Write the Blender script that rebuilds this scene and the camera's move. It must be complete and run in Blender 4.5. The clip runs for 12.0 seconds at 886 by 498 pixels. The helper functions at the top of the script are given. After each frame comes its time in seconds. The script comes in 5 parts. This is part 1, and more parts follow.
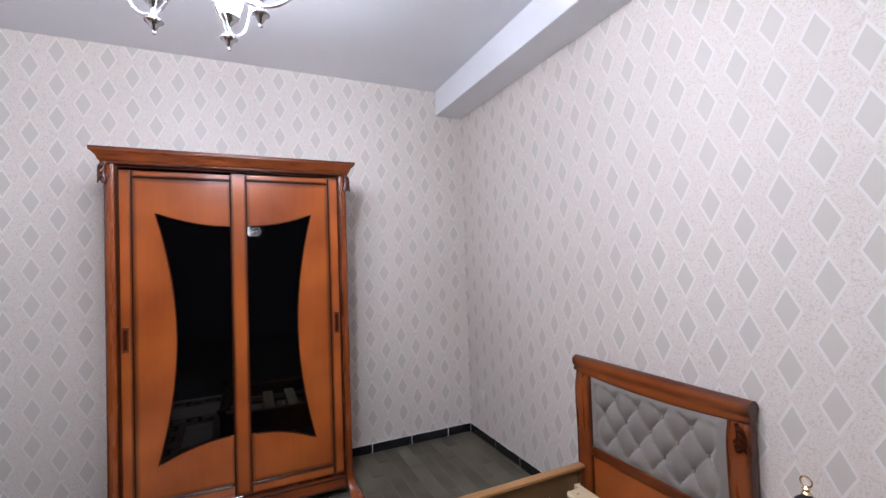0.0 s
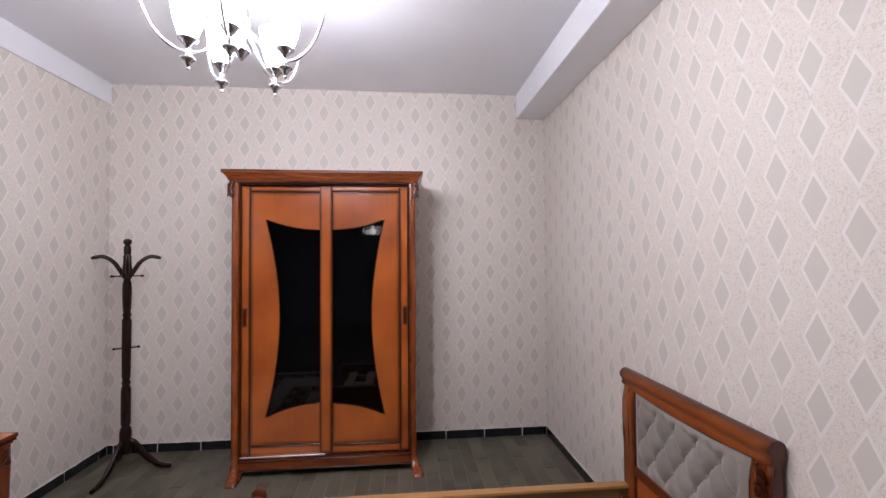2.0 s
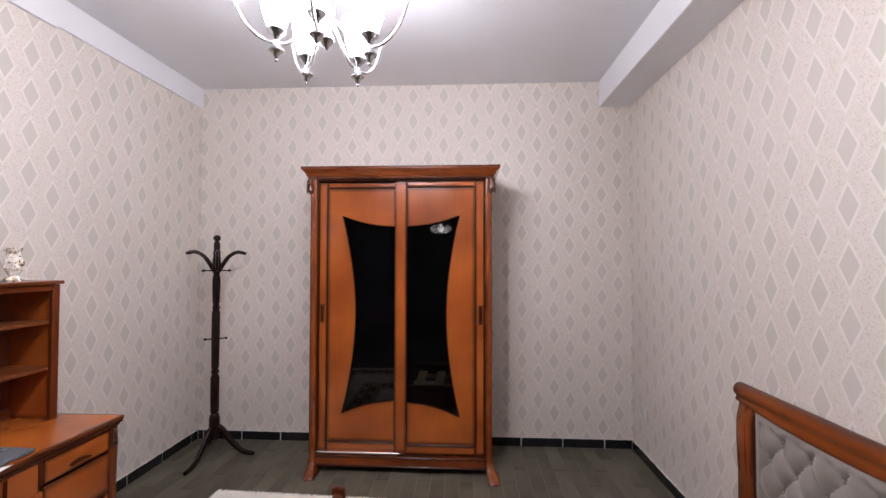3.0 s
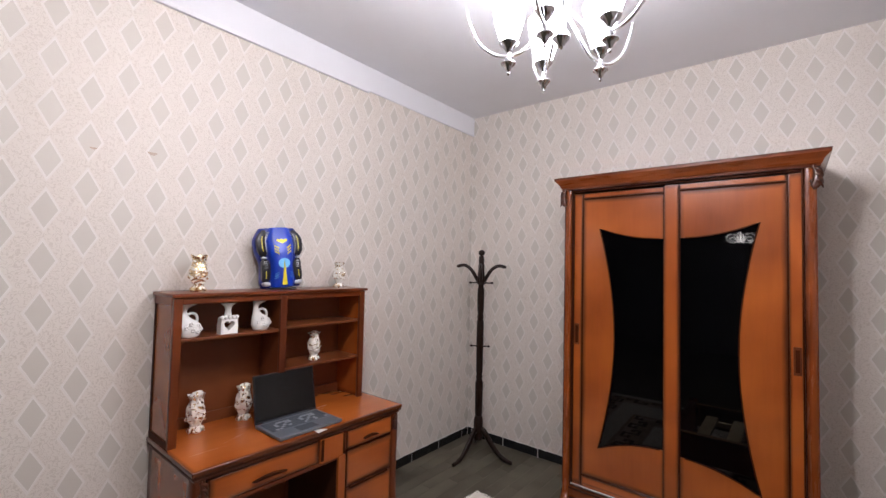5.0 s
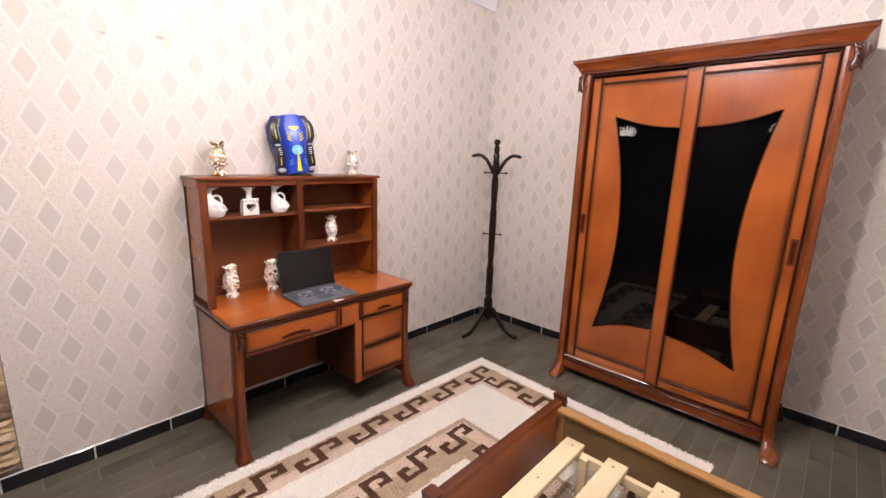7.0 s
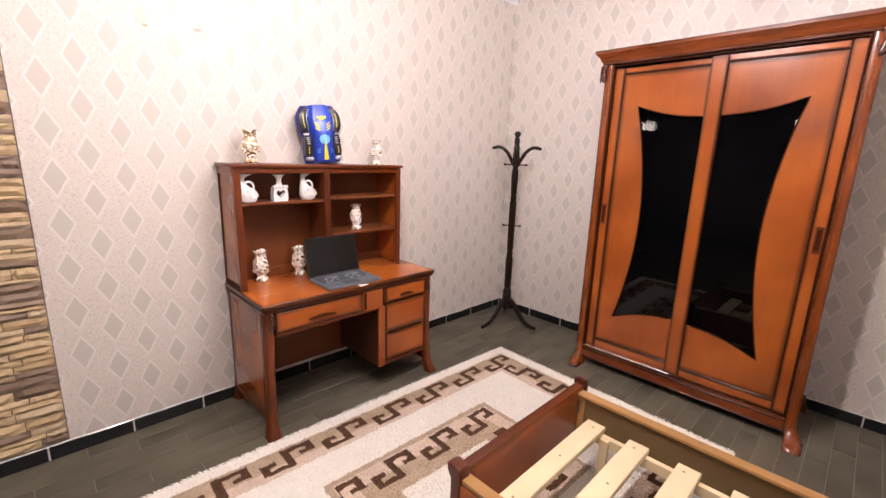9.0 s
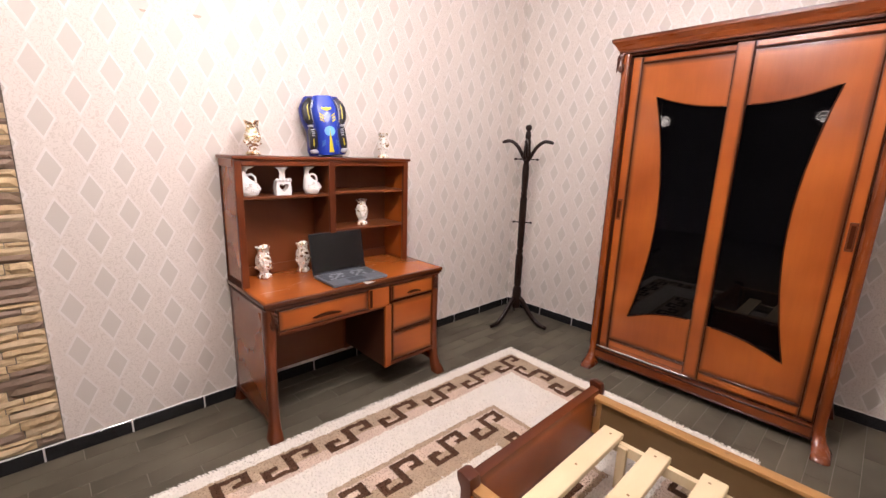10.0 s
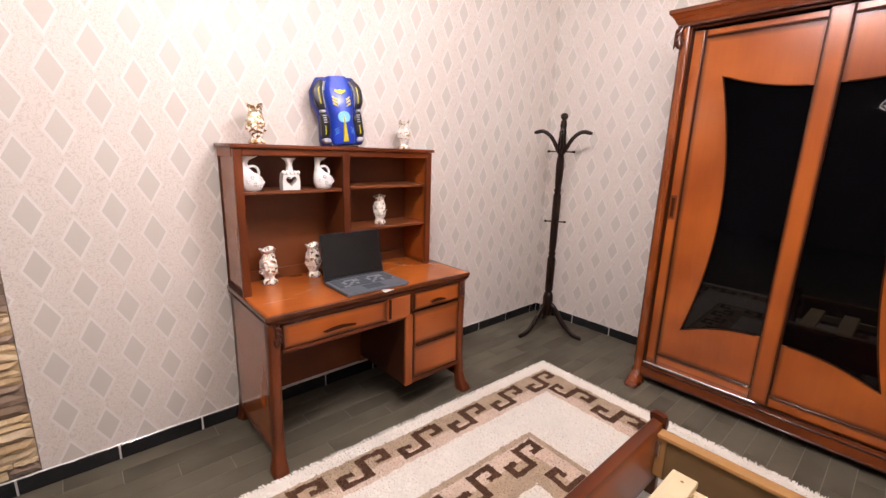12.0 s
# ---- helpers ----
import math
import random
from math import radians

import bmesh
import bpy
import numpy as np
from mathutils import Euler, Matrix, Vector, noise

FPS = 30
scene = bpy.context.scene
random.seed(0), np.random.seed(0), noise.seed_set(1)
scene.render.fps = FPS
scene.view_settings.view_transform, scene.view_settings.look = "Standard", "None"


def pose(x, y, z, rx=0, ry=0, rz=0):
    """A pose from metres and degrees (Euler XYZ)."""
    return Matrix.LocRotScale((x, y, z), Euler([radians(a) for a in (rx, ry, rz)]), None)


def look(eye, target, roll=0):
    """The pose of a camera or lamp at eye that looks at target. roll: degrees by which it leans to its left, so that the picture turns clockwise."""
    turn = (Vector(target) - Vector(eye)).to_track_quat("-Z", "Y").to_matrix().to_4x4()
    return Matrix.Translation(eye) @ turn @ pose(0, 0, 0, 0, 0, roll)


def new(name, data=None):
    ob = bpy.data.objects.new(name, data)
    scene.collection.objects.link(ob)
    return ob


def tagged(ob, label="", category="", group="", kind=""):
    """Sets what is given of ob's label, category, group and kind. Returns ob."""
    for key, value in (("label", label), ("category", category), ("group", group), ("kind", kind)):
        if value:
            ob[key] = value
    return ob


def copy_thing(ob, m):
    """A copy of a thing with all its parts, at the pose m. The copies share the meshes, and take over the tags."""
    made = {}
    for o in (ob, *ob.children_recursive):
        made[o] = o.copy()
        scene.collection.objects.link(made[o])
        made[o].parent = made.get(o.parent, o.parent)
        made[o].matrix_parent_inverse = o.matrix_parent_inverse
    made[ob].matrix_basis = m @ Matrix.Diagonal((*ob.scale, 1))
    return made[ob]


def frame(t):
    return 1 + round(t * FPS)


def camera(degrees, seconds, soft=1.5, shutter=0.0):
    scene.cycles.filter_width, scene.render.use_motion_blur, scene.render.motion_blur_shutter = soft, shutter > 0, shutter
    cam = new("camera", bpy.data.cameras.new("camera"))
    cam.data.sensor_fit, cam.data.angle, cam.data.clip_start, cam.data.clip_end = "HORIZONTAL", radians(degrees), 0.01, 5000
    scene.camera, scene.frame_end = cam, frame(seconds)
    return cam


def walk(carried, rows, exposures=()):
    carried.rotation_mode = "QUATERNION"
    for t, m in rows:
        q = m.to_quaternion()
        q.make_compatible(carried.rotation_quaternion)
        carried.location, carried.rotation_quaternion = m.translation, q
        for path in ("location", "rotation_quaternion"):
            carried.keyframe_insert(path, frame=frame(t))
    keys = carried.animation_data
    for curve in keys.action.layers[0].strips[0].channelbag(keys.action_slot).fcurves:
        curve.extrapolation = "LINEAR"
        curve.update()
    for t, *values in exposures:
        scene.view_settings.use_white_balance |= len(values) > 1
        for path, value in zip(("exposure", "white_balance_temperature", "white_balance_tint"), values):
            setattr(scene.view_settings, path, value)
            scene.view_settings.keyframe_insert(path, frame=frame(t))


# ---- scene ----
cam = camera(92.5, 12.0)
PATH = [
    (0, (0.251, 0.068, 1.561), (1.088, 1.884, 1.613), -1.9),
    (0.5, (0.552, 0.049, 1.509), (1.362, 1.877, 1.552), -1.6),
    (1, (0.808, -0.137, 1.545), (1.562, 1.715, 1.582), -1.3),
    (1.5, (0.857, -0.257, 1.565), (1.316, 1.689, 1.605), -0.8),
    (2, (0.786, -0.24, 1.587), (0.97, 1.751, 1.635), -0.4),
    (2.5, (0.679, -0.187, 1.569), (0.739, 1.811, 1.617), -0.2),
    (3, (0.684, -0.104, 1.568), (0.577, 1.893, 1.617), 0.1),
    (3.5, (0.734, -0.027, 1.562), (0.173, 1.892, 1.618), 0.8),
    (3.7, (0.731, -0.011, 1.547), (-0.013, 1.844, 1.615), 1.0),
    (5.3, (0.783, 0.162, 1.619), (-0.535, 1.665, 1.642), 2.1),
    (5.5, (0.844, 0.176, 1.614), (-0.479, 1.666, 1.451), 2.1),
    (6, (0.911, 0.171, 1.588), (-0.401, 1.624, 1.176), 2.0),
    (6.5, (0.954, 0.147, 1.597), (-0.374, 1.583, 1.183), 2.0),
    (7, (0.952, 0.151, 1.595), (-0.386, 1.575, 1.172), 1.9),
    (9, (0.966, 0.07, 1.535), (-0.42, 1.446, 1.104), 1.9),
    (9.5, (0.95, 0.087, 1.517), (-0.446, 1.451, 1.081), 2.0),
    (10, (0.89, 0.13, 1.5), (-0.518, 1.482, 1.061), 1.9),
    (10.5, (0.664, 0.268, 1.463), (-0.746, 1.614, 1.015), 2.0),
    (11, (0.479, 0.366, 1.458), (-0.948, 1.694, 1.008), 1.9),
    (11.5, (0.464, 0.354, 1.438), (-0.974, 1.67, 0.987), 1.8),
    (12, (0.601, 0.3, 1.452), (-0.852, 1.599, 1.002), 1.8),
]
walk(cam, [(t, look(eye, target, roll)) for t, eye, target, roll in PATH],
     exposures=[(0.0, -0.27, 5450, 14), (1.0, -0.43, 5600, 15), (2.5, -0.38, 5950, 18), (3.7, -0.46, 6050, 17), (5.3, -0.54, 6050, 16), (5.6, -0.52, 6150, 16), (6.0, -0.42, 6300, 17),
                (6.4, -0.09, 6450, 19), (7.2, 0.04, 6600, 21), (9.0, 0.12, 6650, 23), (12.0, 0.11, 6600, 22)])

# ---- plan ----
XL, XR, YB, YF, ZC = -1.66, 2.07, 3.53, -4.2, 3.08
XS, YS = -4.3, -0.26
STONE_Y = 0.075

# ---- world ----
world = bpy.data.worlds.new("world")
scene.world = world
world.use_nodes = True
world.node_tree.nodes["Background"].inputs[0].default_value = (0.9, 0.93, 1.0, 1)
world.node_tree.nodes["Background"].inputs[1].default_value = 0.0

SHADE_GLOW = 72.0
BULB_GLOW = 160.0
PENDANT_GLOW = 70.0
GLOBE_GLOW = 740.0


# ---- materials ----
def nodes_of(name):
    m = bpy.data.materials.new(name)
    m.use_nodes = True
    nt = m.node_tree
    return m, nt, nt.nodes["Principled BSDF"]


def node(nt, kind):
    return nt.nodes.new(kind)


def mth(nt, op, a, b=None, c=None, clamp=False):
    n = nt.nodes.new("ShaderNodeMath")
    n.operation, n.use_clamp = op, clamp
    for i, v in enumerate((a, b, c)):
        if v is None:
            continue
        if isinstance(v, (int, float)):
            n.inputs[i].default_value = v
        else:
            nt.links.new(v, n.inputs[i])
    return n.outputs[0]


def mix(nt, fac, a, b):
    n = nt.nodes.new("ShaderNodeMix")
    n.data_type = "RGBA"
    for sock, v in ((n.inputs[0], fac), (n.inputs[6], a), (n.inputs[7], b)):
        if isinstance(v, (int, float)):
            sock.default_value = v
        elif isinstance(v, tuple):
            sock.default_value = (*v, 1)
        else:
            nt.links.new(v, sock)
    return n.outputs[2]


def noise_tex(nt, scale, detail=3.0, rough=0.55, vec=None, squash=None):
    tc = node(nt, "ShaderNodeTexCoord")
    src = vec if vec is not None else tc.outputs["Object"]
    if squash:
        mp = node(nt, "ShaderNodeMapping")
        mp.inputs["Scale"].default_value = squash
        nt.links.new(src, mp.inputs[0])
        src = mp.outputs[0]
    n = node(nt, "ShaderNodeTexNoise")
    n.inputs["Scale"].default_value, n.inputs["Detail"].default_value, n.inputs["Roughness"].default_value = scale, detail, rough
    nt.links.new(src, n.inputs["Vector"])
    return n.outputs[0]


def ramp(nt, fac, lo, hi):
    n = nt.nodes.new("ShaderNodeMapRange")
    n.inputs[1].default_value, n.inputs[2].default_value = lo, hi
    nt.links.new(fac, n.inputs[0])
    return n.outputs[0]


def bump(nt, bsdf, height, strength, dist=0.002):
    b = node(nt, "ShaderNodeBump")
    b.inputs["Strength"].default_value, b.inputs["Distance"].default_value = strength, dist
    nt.links.new(height, b.inputs["Height"])
    nt.links.new(b.outputs[0], bsdf.inputs["Normal"])


def plain(name, col, rough=0.5, metal=0.0, coat=0.0, var=0.12, scale=9.0, relief=0.0, relief_scale=120.0, deep=0.002):
    m, nt, b = nodes_of(name)
    n = noise_tex(nt, scale, 4)
    dark = tuple(c * (1 - var) for c in col)
    lite = tuple(min(1, c * (1 + var)) for c in col)
    nt.links.new(mix(nt, n, dark, lite), b.inputs["Base Color"])
    b.inputs["Roughness"].default_value = rough
    b.inputs["Metallic"].default_value = metal
    b.inputs["Coat Weight"].default_value = coat
    b.inputs["Coat Roughness"].default_value = 0.08
    if relief:
        bump(nt, b, noise_tex(nt, relief_scale, 3), relief, deep)
    return m


def wood(name, dark, lite, rough=0.3, coat=0.4, along=(18, 18, 1.6), grain=1.0, glaze=None):
    """Stained wood: long soft grain, blotches of stain, fine pores."""
    m, nt, b = nodes_of(name)
    tc = node(nt, "ShaderNodeTexCoord")
    inf = node(nt, "ShaderNodeObjectInfo")
    off = node(nt, "ShaderNodeVectorMath")
    nt.links.new(tc.outputs["Object"], off.inputs[0])
    nt.links.new(inf.outputs["Random"], off.inputs[1])
    g = noise_tex(nt, 2.2 * grain, 6, 0.62, off.outputs[0], along)
    bl = noise_tex(nt, 2.6, 2, 0.5, off.outputs[0])
    fac = mth(nt, "ADD", mth(nt, "MULTIPLY", ramp(nt, g, 0.3, 0.7), 0.13), mth(nt, "MULTIPLY", ramp(nt, bl, 0.25, 0.75), 0.87))
    col = mix(nt, fac, dark, lite)
    if glaze:
        # dark hand-rubbed glaze along the rims of each piece: (axis, width as a share of the piece) twice
        gs = node(nt, "ShaderNodeSeparateXYZ")
        nt.links.new(tc.outputs["Generated"], gs.inputs[0])
        rim = None
        for ax, wd in glaze:
            c = gs.outputs[ax]
            d = mth(nt, "DIVIDE", mth(nt, "MINIMUM", c, mth(nt, "SUBTRACT", 1.0, c)), wd)
            rim = d if rim is None else mth(nt, "MINIMUM", rim, d)
        rim = mth(nt, "ADD", rim, mth(nt, "MULTIPLY", mth(nt, "SUBTRACT", bl, 0.5), 0.6))
        dab = mth(nt, "MULTIPLY", mth(nt, "SUBTRACT", 1.0, ramp(nt, rim, 0.05, 1.0)), 0.82)
        col = mix(nt, dab, col, (0.032, 0.007, 0.003))
    nt.links.new(col, b.inputs["Base Color"])
    r = mth(nt, "ADD", mth(nt, "MULTIPLY", g, 0.08), rough - 0.04)
    nt.links.new(r, b.inputs["Roughness"])
    b.inputs["Coat Weight"].default_value = coat
    b.inputs["Coat Roughness"].default_value = 0.16
    b.inputs["Specular IOR Level"].default_value = 0.34
    bump(nt, b, g, 0.02, 0.001)
    return m


def wallpaper(name, axis, u0, v0):
    """Cream paper with a lattice of satin grey lozenges, pale borders with beads, and scroll ornament between."""
    m, nt, b = nodes_of(name)
    geo = node(nt, "ShaderNodeNewGeometry")
    sep = node(nt, "ShaderNodeSeparateXYZ")
    nt.links.new(geo.outputs["Position"], sep.inputs[0])
    u, v = sep.outputs[axis], sep.outputs[2]
    PU, PV = 0.2665, 0.2160

    def lattice(du, dv):
        uu = mth(nt, "SUBTRACT", mth(nt, "MODULO", mth(nt, "ADD", mth(nt, "SUBTRACT", u, u0 + du), 100 * PU + PU / 2), PU), PU / 2)
        vv = mth(nt, "SUBTRACT", mth(nt, "MODULO", mth(nt, "ADD", mth(nt, "SUBTRACT", v, v0 + dv), 100 * PV + PV / 2), PV), PV / 2)
        return mth(nt, "ADD", mth(nt, "DIVIDE", mth(nt, "ABSOLUTE", uu), 0.0425), mth(nt, "DIVIDE", mth(nt, "ABSOLUTE", vv), 0.078)), uu, vv

    d1, uu1, vv1 = lattice(0, 0)
    d2, uu2, vv2 = lattice(PU / 2, PV / 2)
    d = mth(nt, "MINIMUM", d1, d2)
    lozenge = mth(nt, "SUBTRACT", 1.0, ramp(nt, d, 0.97, 1.03))
    border = mth(nt, "MULTIPLY", ramp(nt, d, 0.99, 1.04), mth(nt, "SUBTRACT", 1.0, ramp(nt, d, 1.20, 1.28)))
    # scrolls: thin rings of a warped noise
    nse = noise_tex(nt, 27.0, 2.0, 0.55, geo.outputs["Position"])
    line = mth(nt, "ABSOLUTE", mth(nt, "SUBTRACT", mth(nt, "FRACT", mth(nt, "MULTIPLY", nse, 8.0)), 0.5))
    scroll = mth(nt, "SUBTRACT", 1.0, ramp(nt, line, 0.05, 0.2))
    ground = mth(nt, "MULTIPLY", ramp(nt, d, 1.24, 1.32), scroll)
    weave = noise_tex(nt, 420.0, 2, 0.6, geo.outputs["Position"])
    blotch = noise_tex(nt, 1.4, 3, 0.6, geo.outputs["Position"])
    paper = mix(nt, blotch, (0.672, 0.617, 0.562), (0.732, 0.676, 0.624))
    paper = mix(nt, mth(nt, "MULTIPLY", ground, 0.55), paper, (0.50, 0.44, 0.385))
    paper = mix(nt, mth(nt, "MULTIPLY", border, 0.8), paper, (0.745, 0.707, 0.674))
    satin = mix(nt, weave, (0.555, 0.518, 0.468), (0.600, 0.561, 0.510))
    bead_p = mth(nt, "MULTIPLY", mth(nt, "ABSOLUTE", mth(nt, "SINE", mth(nt, "MULTIPLY", v, 700.0))),
                 mth(nt, "MULTIPLY", ramp(nt, d, 1.0, 1.03), mth(nt, "SUBTRACT", 1.0, ramp(nt, d, 1.07, 1.1))))
    col = mix(nt, lozenge, paper, satin)
    col = mix(nt, mth(nt, "MULTIPLY", ramp(nt, bead_p, 0.4, 0.8), 0.8), col, (0.8, 0.78, 0.76))
    nt.links.new(col, b.inputs["Base Color"])
    rgh = mth(nt, "SUBTRACT", 0.62, mth(nt, "MULTIPLY", lozenge, 0.18))
    nt.links.new(rgh, b.inputs["Roughness"])
    b.inputs["Specular IOR Level"].default_value = 0.35
    h = mth(nt, "ADD", mth(nt, "ADD", mth(nt, "MULTIPLY", ground, 0.6), mth(nt, "MULTIPLY", bead_p, 1.0)), mth(nt, "MULTIPLY", weave, 0.25))
    bump(nt, b, h, 0.35, 0.0015)
    return m


M_PAPER_B = wallpaper("wallpaper_back", 0, -1.372, 2.981)
M_PAPER_R = wallpaper("wallpaper_right", 1, 0.842, 1.872)
M_PAPER_L = wallpaper("wallpaper_left", 1, 0.177, 1.595)
M_PAINT = plain("white_paint", (0.76, 0.765, 0.80), 0.6, var=0.04, scale=3, relief=0.12, relief_scale=60)
# Dark base colour carries the dimness of the showroom behind.
M_SHOWROOM = plain("dim_showroom_wall", (0.12, 0.112, 0.108), 0.7, var=0.15, scale=2)
M_TILE = wood("plank_tile", (0.060, 0.053, 0.038), (0.140, 0.124, 0.090), 0.5, 0.0, (9, 2.2, 9), 1.0)
M_TILE.node_tree.nodes["Principled BSDF"].inputs["Specular IOR Level"].default_value = 0.15
M_GROUT = plain("grout", (0.19, 0.172, 0.142), 0.8, relief=0.2)
M_BASE = plain("black_tile", (0.012, 0.013, 0.016), 0.16, coat=0.3, var=0.4)
M_MORTAR = plain("white_mortar", (0.62, 0.6, 0.57), 0.85, relief=0.3)
C0, C1 = (0.215, 0.044, 0.0074), (0.44, 0.115, 0.0185)
M_PANEL_XZ = wood("cherry_panel_glazed", C0, C1, 0.30, 0.32, glaze=((0, 0.05), (2, 0.014)))
M_POST_XZ = wood("cherry_post_glazed", (0.125, 0.025, 0.005), (0.29, 0.068, 0.012), 0.27, 0.35, glaze=((0, 0.24), (2, 0.008)))
M_CORNICE = wood("cherry_cornice", (0.115, 0.023, 0.0048), (0.26, 0.060, 0.011), 0.28, 0.35, (1.6, 1.6, 18), glaze=((0, 0.012), (2, 0.22)))
M_STILE_XZ = wood("cherry_stile_glazed", C0, C1, 0.30, 0.32, glaze=((0, 0.2), (2, 0.015)))
M_RAIL_XZ = wood("cherry_rail_glazed", C0, C1, 0.30, 0.32, (1.6, 1.6, 18), glaze=((0, 0.03), (2, 0.26)))
M_DRAWER_YZ = wood("cherry_drawer_glazed", C0, C1, 0.30, 0.32, (1.6, 1.6, 18), glaze=((1, 0.05), (2, 0.17)))
M_SIDE_XZ = wood("cherry_side_glazed", C0, C1, 0.22, 0.6, glaze=((0, 0.06), (2, 0.04)))
M_TOP_XY = wood("cherry_top_glazed", (0.27, 0.058, 0.0096), (0.52, 0.142, 0.0225), 0.26, 0.4, (18, 1.6, 18), glaze=((0, 0.04), (1, 0.018)))
M_POST_YZ = wood("cherry_bedpost_glazed", (0.13, 0.027, 0.0055), (0.31, 0.074, 0.0135), 0.28, 0.3, glaze=((1, 0.22), (2, 0.03)))
# Pedestal side: its own darker brown, with kneehole shade put into the colour.
M_SHADED = wood("dark_shaded_board", (0.034, 0.0095, 0.0038), (0.06, 0.017, 0.006), 0.5, 0.05)
M_FOOT_YZ = wood("cherry_board_glazed", (0.21, 0.046, 0.009), (0.40, 0.10, 0.018), 0.32, 0.25, (1.6, 1.6, 18), glaze=((1, 0.06), (2, 0.14)))
M_ROLL_Y = wood("cherry_roll_glazed", (0.15, 0.032, 0.007), (0.27, 0.066, 0.012), 0.3, 0.25, (1.6, 1.6, 18), glaze=((1, 0.05), (2, 0.22)))
M_CHERRY = wood("cherry_wood", (0.22, 0.047, 0.0086), (0.42, 0.110, 0.0195), 0.32, 0.15)
M_CHERRY_H = wood("cherry_wood_lengthwise", (0.22, 0.047, 0.0086), (0.42, 0.110, 0.0195), 0.32, 0.15, (1.6, 1.6, 18))
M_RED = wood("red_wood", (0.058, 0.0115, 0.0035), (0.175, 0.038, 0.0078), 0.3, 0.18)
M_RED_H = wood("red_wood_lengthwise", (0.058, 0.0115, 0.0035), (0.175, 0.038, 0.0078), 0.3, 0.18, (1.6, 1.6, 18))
M_BURN = plain("burnished_edge", (0.045, 0.011, 0.004), 0.42, var=0.3)
M_BURN.node_tree.nodes["Principled BSDF"].inputs["Specular IOR Level"].default_value = 0.05
M_BEAD = plain("polished_bead", (0.05, 0.012, 0.0045), 0.2, coat=0.3, var=0.3)
M_CARVED = wood("dark_carved_wood", (0.022, 0.006, 0.003), (0.085, 0.02, 0.006), 0.3, 0.2)
M_INNER = wood("inner_board", (0.11, 0.028, 0.0075), (0.19, 0.054, 0.015), 0.45, 0.1)
M_BLACKWOOD = wood("black_brown_wood", (0.010, 0.0055, 0.004), (0.022, 0.010, 0.007), 0.28, 0.15)
M_BLACKWOOD.node_tree.nodes["Principled BSDF"].inputs["Specular IOR Level"].default_value = 0.12
M_PINE = wood("pine", (0.70, 0.55, 0.32), (0.84, 0.72, 0.48), 0.6, 0.0, (9, 1.0, 9), 1.2)
M_PLY = wood("rail_board", (0.16, 0.098, 0.042), (0.245, 0.155, 0.068), 0.45, 0.1, (1.2, 9, 9))
M_GLASS = plain("black_glass", (0.0012, 0.0012, 0.0015), 0.02, var=0.0)
M_GLASS.node_tree.nodes["Principled BSDF"].inputs["Specular IOR Level"].default_value = 0.25
M_ALU = plain("aluminium", (0.9, 0.89, 0.88), 0.26, 1.0, var=0.05)
M_CHROME = plain("chrome", (0.62, 0.63, 0.64), 0.12, 1.0, var=0.05)
M_GOLD = plain("pale_gold", (0.80, 0.60, 0.33), 0.2, 1.0, var=0.1)


# ---- building helpers ----
def finish(name, bm, material, smooth=False):
    me = bpy.data.meshes.new(name)
    bmesh.ops.recalc_face_normals(bm, faces=bm.faces)
    bm.to_mesh(me)
    bm.free()
    me.materials.append(material)
    if smooth:
        me.polygons.foreach_set("use_smooth", [True] * len(me.polygons))
        me.set_sharp_from_angle(angle=radians(52))
    return new(name, me)


def part(name, bm, material, parent, label="", smooth=False):
    ob = finish(name, bm, material, smooth)
    ob.parent = parent
    if label:
        ob["label"] = label
    return ob


def thing(name, at, label, category, group="", rz=0.0):
    ob = new(name)
    ob.empty_display_size = 0.05
    ob.matrix_basis = pose(*at, 0, 0, rz)
    return tagged(ob, label, category, group)


def box(x0, x1, y0, y1, z0, z1, bev=0.0, seg=2, bm=None):
    bm2 = bmesh.new()
    bmesh.ops.create_cube(bm2, size=1)
    for v in bm2.verts:
        v.co = Vector((x0 + (v.co.x + 0.5) * (x1 - x0), y0 + (v.co.y + 0.5) * (y1 - y0), z0 + (v.co.z + 0.5) * (z1 - z0)))
    if bev:
        bmesh.ops.bevel(bm2, geom=bm2.edges[:], offset=bev, segments=seg, profile=0.6, affect="EDGES")
    return join(bm, bm2)


def join(bm, other):
    if bm is None:
        return other
    me = bpy.data.meshes.new("tmp")
    other.to_mesh(me)
    other.free()
    bm.from_mesh(me)
    bpy.data.meshes.remove(me)
    return bm


def prism(outline, axis, a, b, bev=0.0, bm=None):
    """A closed outline of 2D points carried along an axis from a to b. axis x: points (y, z); y: (x, z); z: (x, y)."""
    put = {"x": lambda p, q, w: (w, p, q), "y": lambda p, q, w: (p, w, q), "z": lambda p, q, w: (p, q, w)}[axis]
    bm2 = bmesh.new()
    va = [bm2.verts.new(put(p, q, a)) for p, q in outline]
    vb = [bm2.verts.new(put(p, q, b)) for p, q in outline]
    n = len(outline)
    bm2.faces.new(va)
    bm2.faces.new(vb[::-1])
    for i in range(n):
        bm2.faces.new((va[i], vb[i], vb[(i + 1) % n], va[(i + 1) % n]))
    bmesh.ops.recalc_face_normals(bm2, faces=bm2.faces)
    if bev:
        caps = [e for e in bm2.edges if len(e.link_faces) == 2 and any(len(f.verts) > 4 or n == 4 for f in e.link_faces)]
        bmesh.ops.bevel(bm2, geom=caps, offset=bev, segments=2, profile=0.6, affect="EDGES")
    return join(bm, bm2)


